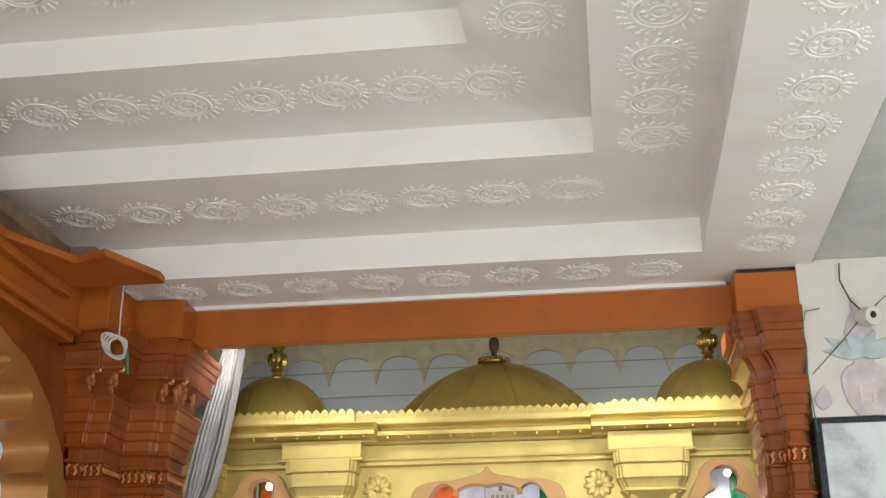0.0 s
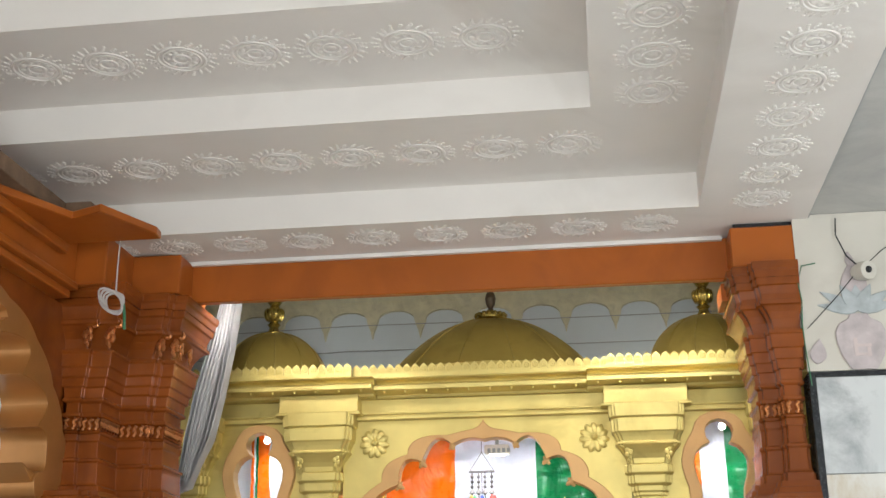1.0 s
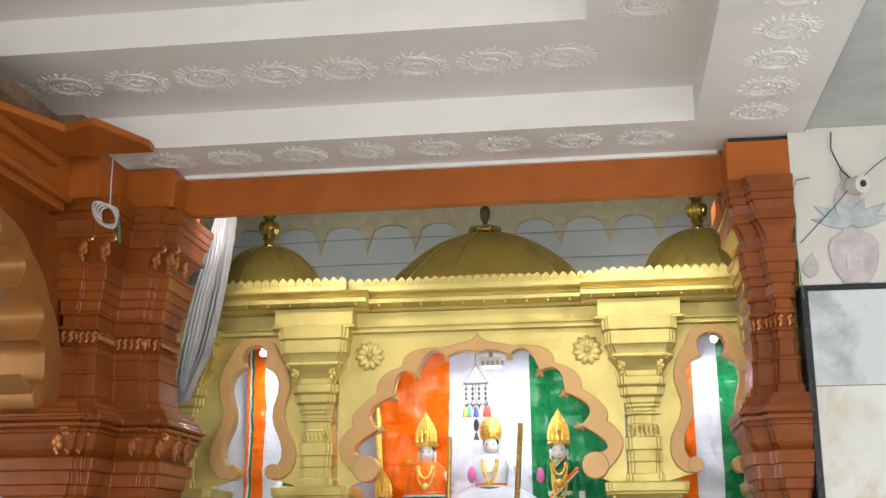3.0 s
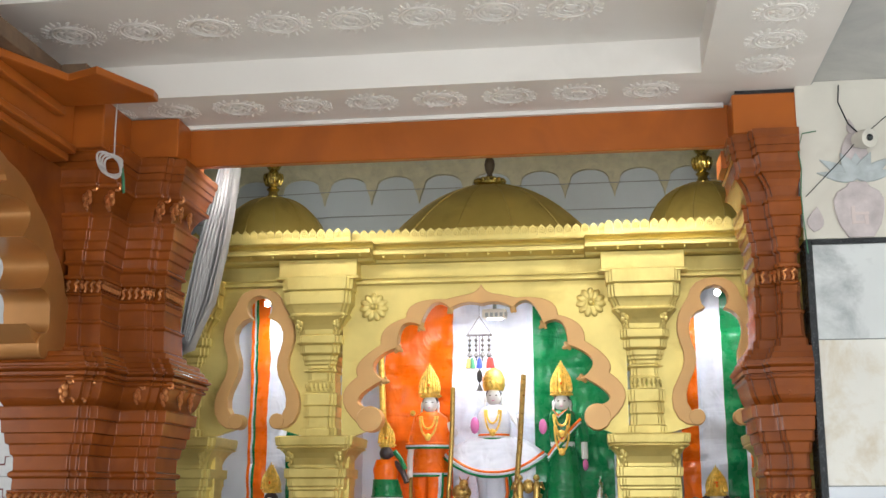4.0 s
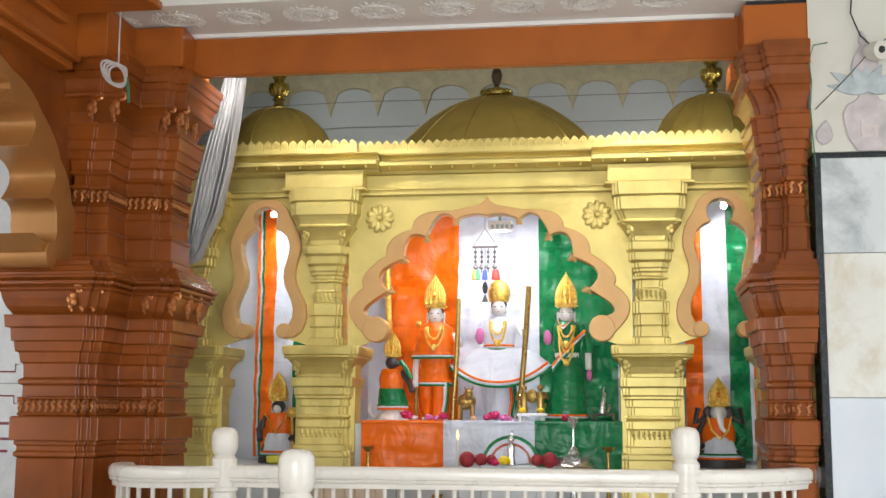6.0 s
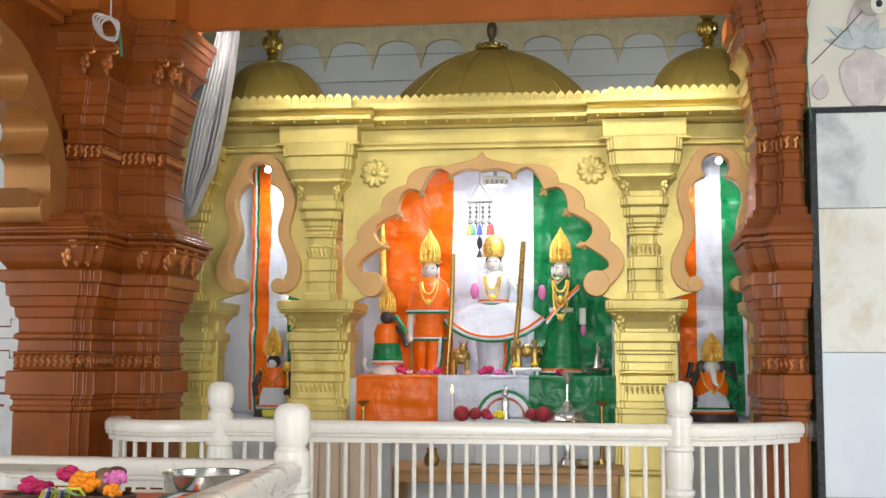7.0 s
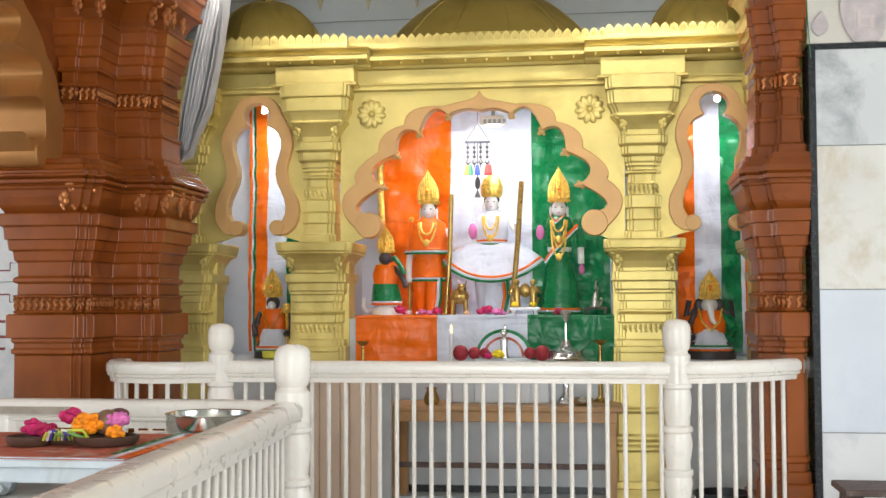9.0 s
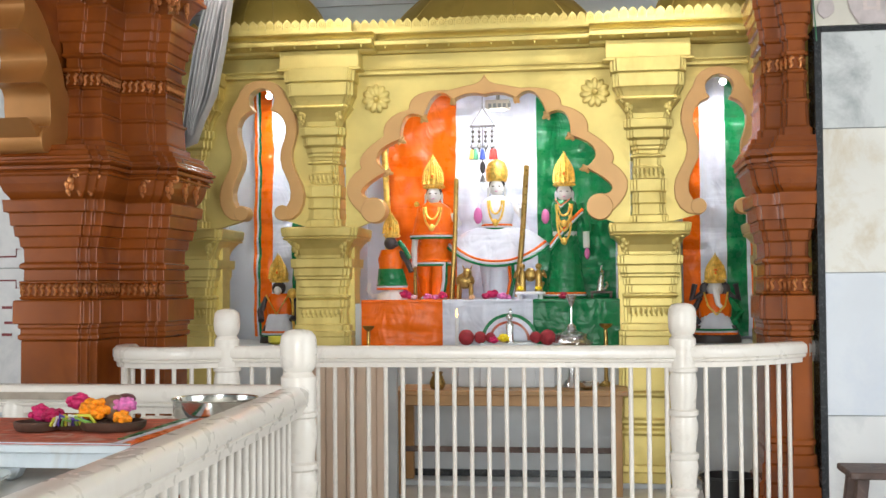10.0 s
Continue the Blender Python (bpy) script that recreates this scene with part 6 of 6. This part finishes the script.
part("shaft", tube(bmesh.new(), [(-1.385, 7.5, 1.088), (-1.395, 7.52, 1.6), (-1.425, 7.55, 2.12)], 0.021, 12), ORN, pole, smooth=True)
part("cap", lathe(bmesh.new(), [(0.021, 0), (0.03, 0.01), (0.03, 0.03), (0.022, 0.035), (0.018, 0.06)], -1.427, 7.552, 2.10, 12), ORN, pole, smooth=True)

# wind chime under the arch
PEWTER = material("pewter", (0.06, 0.055, 0.055), 0.4, metal=0.7)
chime = thing("wind_chime", (-0.745, 7.25, 1.98), "metal wind chime with coloured tassels under the arch", "wind chime")
part("cord", tube(bmesh.new(), [(-0.745, 7.25, 2.56), (-0.745, 7.25, 2.28)], 0.0018, 6), PEWTER, chime)
for sx in (-1, 1):
    part("cord", tube(bmesh.new(), [(-0.745, 7.25, 2.28), (-0.745 + sx * 0.075, 7.25, 2.165)], 0.0018, 6), PEWTER, chime)
part("bar", boxes((-0.825, -0.665, 7.243, 7.257, 2.155, 2.168)), PEWTER, chime, bevel=0.003)
for k, (xx, col) in enumerate(((-0.805, (0.6, 0.35, 0.08)), (-0.765, (0.08, 0.10, 0.4)), (-0.725, (0.35, 0.05, 0.1)), (-0.685, (0.5, 0.03, 0.03)))):
    bm = bmesh.new()
    tube(bm, [(xx, 7.25, 2.156), (xx, 7.25, 2.0)], 0.004, 6)
    for z in (2.13, 2.10, 2.07, 2.03):
        ball(bm, (xx, 7.25, z), 0.011, seg=8, rings=6)
    lathe(bm, [(0.004, 2.06), (0.018, 2.035), (0.02, 2.03)], xx, 7.25, 0, 10)
    part("strand", bm, [PEWTER, HAIR], chime, smooth=True)
for xx, col in ((-0.81, (0.45, 0.30, 0.06)), (-0.79, (0.05, 0.25, 0.12)), (-0.745, (0.03, 0.06, 0.35)), (-0.685, (0.55, 0.03, 0.02)), (-0.67, (0.45, 0.03, 0.02))):
    bm = bmesh.new()
    lathe(bm, [(0.005, 2.02), (0.012, 2.01), (0.02, 1.955)], xx, 7.245, 0, 10)
    part("tassel", bm, material("tassel", col, 0.7), chime, smooth=True)
bm = bmesh.new()
tube(bm, [(-0.745, 7.25, 2.16), (-0.745, 7.25, 1.83)], 0.003, 6)
ball(bm, (-0.745, 7.25, 1.905), 0.022, 0.8, 0.4, 1.8, 10, 7)
lathe(bm, [(0.004, 1.86), (0.02, 1.82), (0.022, 1.815)], -0.745, 7.25, 0, 10)
part("clapper", bm, PEWTER, chime, smooth=True)

# lamps, candle and offerings on the low table
def brass_lamp(x, y, z, h, r):
    t = thing("brass_lamp", (x, y, z), "slender brass oil lamp stand on the low table", "oil lamp", "brass lamps")
    part("stem", lathe(bmesh.new(), [(r * 1.3, z), (r * 1.2, z + 0.01), (r * 0.35, z + 0.03), (r * 0.3, z + h * 0.5), (r * 0.45, z + h * 0.55), (r * 0.3, z + h * 0.6), (r * 0.3, z + h - 0.03)], x, y, 0, 14), BRASS, t, smooth=True)
    part("cup", lathe(bmesh.new(), [(r * 0.3, z + h - 0.03), (r * 0.9, z + h - 0.015), (r * 1.05, z + h), (r * 0.85, z + h), (r * 0.2, z + h - 0.015)], x, y, 0, 14), BRASS, t, smooth=True)


brass_lamp(-1.41, 6.94, 0.5835, 0.35, 0.035)
brass_lamp(0.0, 6.9, 0.5835, 0.36, 0.036)
pot = thing("brass_pot", (-0.95, 6.62, 0.584), "small round copper-brass pot on the low table", "pot")
part("body", lathe(bmesh.new(), [(0.03, 0.5835), (0.042, 0.595), (0.046, 0.62), (0.034, 0.65), (0.026, 0.665), (0.034, 0.68), (0.03, 0.682), (0.02, 0.66)], -0.95, 6.63, 0, 18), BRASS, pot, smooth=True)
dish = thing("steel_dish", (-0.1, 6.65, 0.584), "dark round metal dish on the low table", "dish")
part("body", lathe(bmesh.new(), [(0.03, 0.5835), (0.055, 0.60), (0.06, 0.625), (0.055, 0.627), (0.045, 0.605), (0.01, 0.60)], -0.1, 6.65, 0, 20), STEEL, dish, smooth=True)
candle = thing("candle", (-0.86, 6.8, 0.584), "thin white candle with a small flame", "candle")
part("wax", lathe(bmesh.new(), [(0.011, 0.5835), (0.0105, 0.98), (0.004, 0.985)], -0.86, 6.82, 0, 10), STONE, candle, smooth=True)
part("flame", lathe(bmesh.new(), [(0.001, 0.985), (0.007, 1.0), (0.005, 1.015), (0.001, 1.035)], -0.86, 6.82, 0, 8), glow("flame_glow", (1.0, 0.55, 0.1), 6.0), candle)
arch_toy = thing("small_throne", (-0.56, 6.82, 0.584), "small throne with a striped fan arch and red bolsters", "small throne")
part("base", boxes((-0.72, -0.40, 6.75, 6.9, 0.5835, 0.84)), SLAB, arch_toy, bevel=0.006)
for r, mm, yy in ((0.165, SATIN_G, 6.845), (0.145, SATIN_W, 6.842), (0.12, REDCLOTH, 6.839), (0.105, SATIN_W, 6.836)):
    pts = [(-0.555 + r * math.cos(math.pi * i / 20), 0.85 + r * 0.95 * math.sin(math.pi * i / 20)) for i in range(21)]
    part("fan", prism(bmesh.new(), pts, yy - 0.0025, yy + 0.02), mm, arch_toy)
bm = bmesh.new()
body(bm, [(-0.55, 6.80, 0.8405, 0.028, 0.025), (-0.55, 6.80, 0.90, 0.02, 0.018), (-0.55, 6.80, 0.94, 0.024, 0.02), (-0.55, 6.80, 0.965, 0.012, 0.012)], 0, 12)
ball(bm, (-0.55, 6.795, 0.985), 0.02, seg=9, rings=7)
ball(bm, (-0.545, 6.80, 1.015), 0.012, 0.8, 0.8, 1.8, seg=8, rings=6)
part("figure", bm, SILVER, arch_toy, smooth=True)
MAROON = material("maroon_velvet", (0.30, 0.02, 0.03), 0.7, vary=0.3, scale=40, bump=0.5)
for cxx, r in ((-0.80, 0.046), (-0.33, 0.046), (-0.40, 0.034), (-0.72, 0.036), (-0.66, 0.03)):
    part("bolster", ball(bmesh.new(), (cxx, 6.78, 0.87), r, 1.0, 0.9, 1.0, 14, 10), MAROON, arch_toy, smooth=True)
part("bolster_stand", boxes((-0.85, -0.29, 6.768, 6.82, 0.5835, 0.83)), SLAB, arch_toy, bevel=0.006)
bloom("marigold", (-0.58, 6.735, 0.865), 0.035, (0.92, 0.72, 0.02), "yellow marigold before the small throne", 22)
bloom("rose", (-0.635, 6.735, 0.855), 0.03, PINK, "pink rose before the small throne", 18)
lingam = thing("silver_stand", (-0.2, 6.82, 0.584), "silver pot stand with a hanging drip vessel", "stand")
part("base", lathe(bmesh.new(), [(0.06, 0.5835), (0.05, 0.6), (0.02, 0.64), (0.018, 0.78), (0.03, 0.80), (0.115, 0.825), (0.125, 0.84), (0.10, 0.855), (0.09, 0.875), (0.10, 0.885), (0.03, 0.91), (0.025, 0.935), (0.008, 0.95)], -0.195, 6.82, 0, 26), SILVER, lingam, smooth=True)
part("rod", tube(bmesh.new(), [(-0.195, 6.82, 0.94), (-0.195, 6.82, 1.05)], 0.006, 8), SILVER, lingam)
part("funnel", lathe(bmesh.new(), [(0.006, 1.04), (0.02, 1.075), (0.035, 1.11), (0.03, 1.11), (0.01, 1.07)], -0.195, 6.82, 0, 16), SILVER, lingam, smooth=True)
part("leaf", tube(bmesh.new(), [(-0.14, 6.80, 0.87), (-0.09, 6.79, 0.90), (-0.06, 6.79, 0.94)], 0.006, 6), GREENWIRE, lingam)
yel = thing("yellow_bowl", (-2.0, 7.1, 0.816), "small yellow plastic bowl at the niche statue's foot", "bowl")
part("body", lathe(bmesh.new(), [(0.04, 0.8165), (0.06, 0.83), (0.062, 0.865), (0.056, 0.866), (0.04, 0.835), (0.01, 0.83)], -2.02, 7.12, 0, 18), material("yellow_plastic", (0.75, 0.70, 0.08), 0.4), yel, smooth=True)
stk = thing("incense_stand", (-2.3, 7.12, 0.816), "thin metal incense stand in the side niche", "incense stand")
part("rod", lathe(bmesh.new(), [(0.02, 0.8165), (0.018, 0.825), (0.006, 0.83), (0.006, 0.96), (0.01, 0.97)], -2.31, 7.12, 0, 10), SILVER, stk, smooth=True)
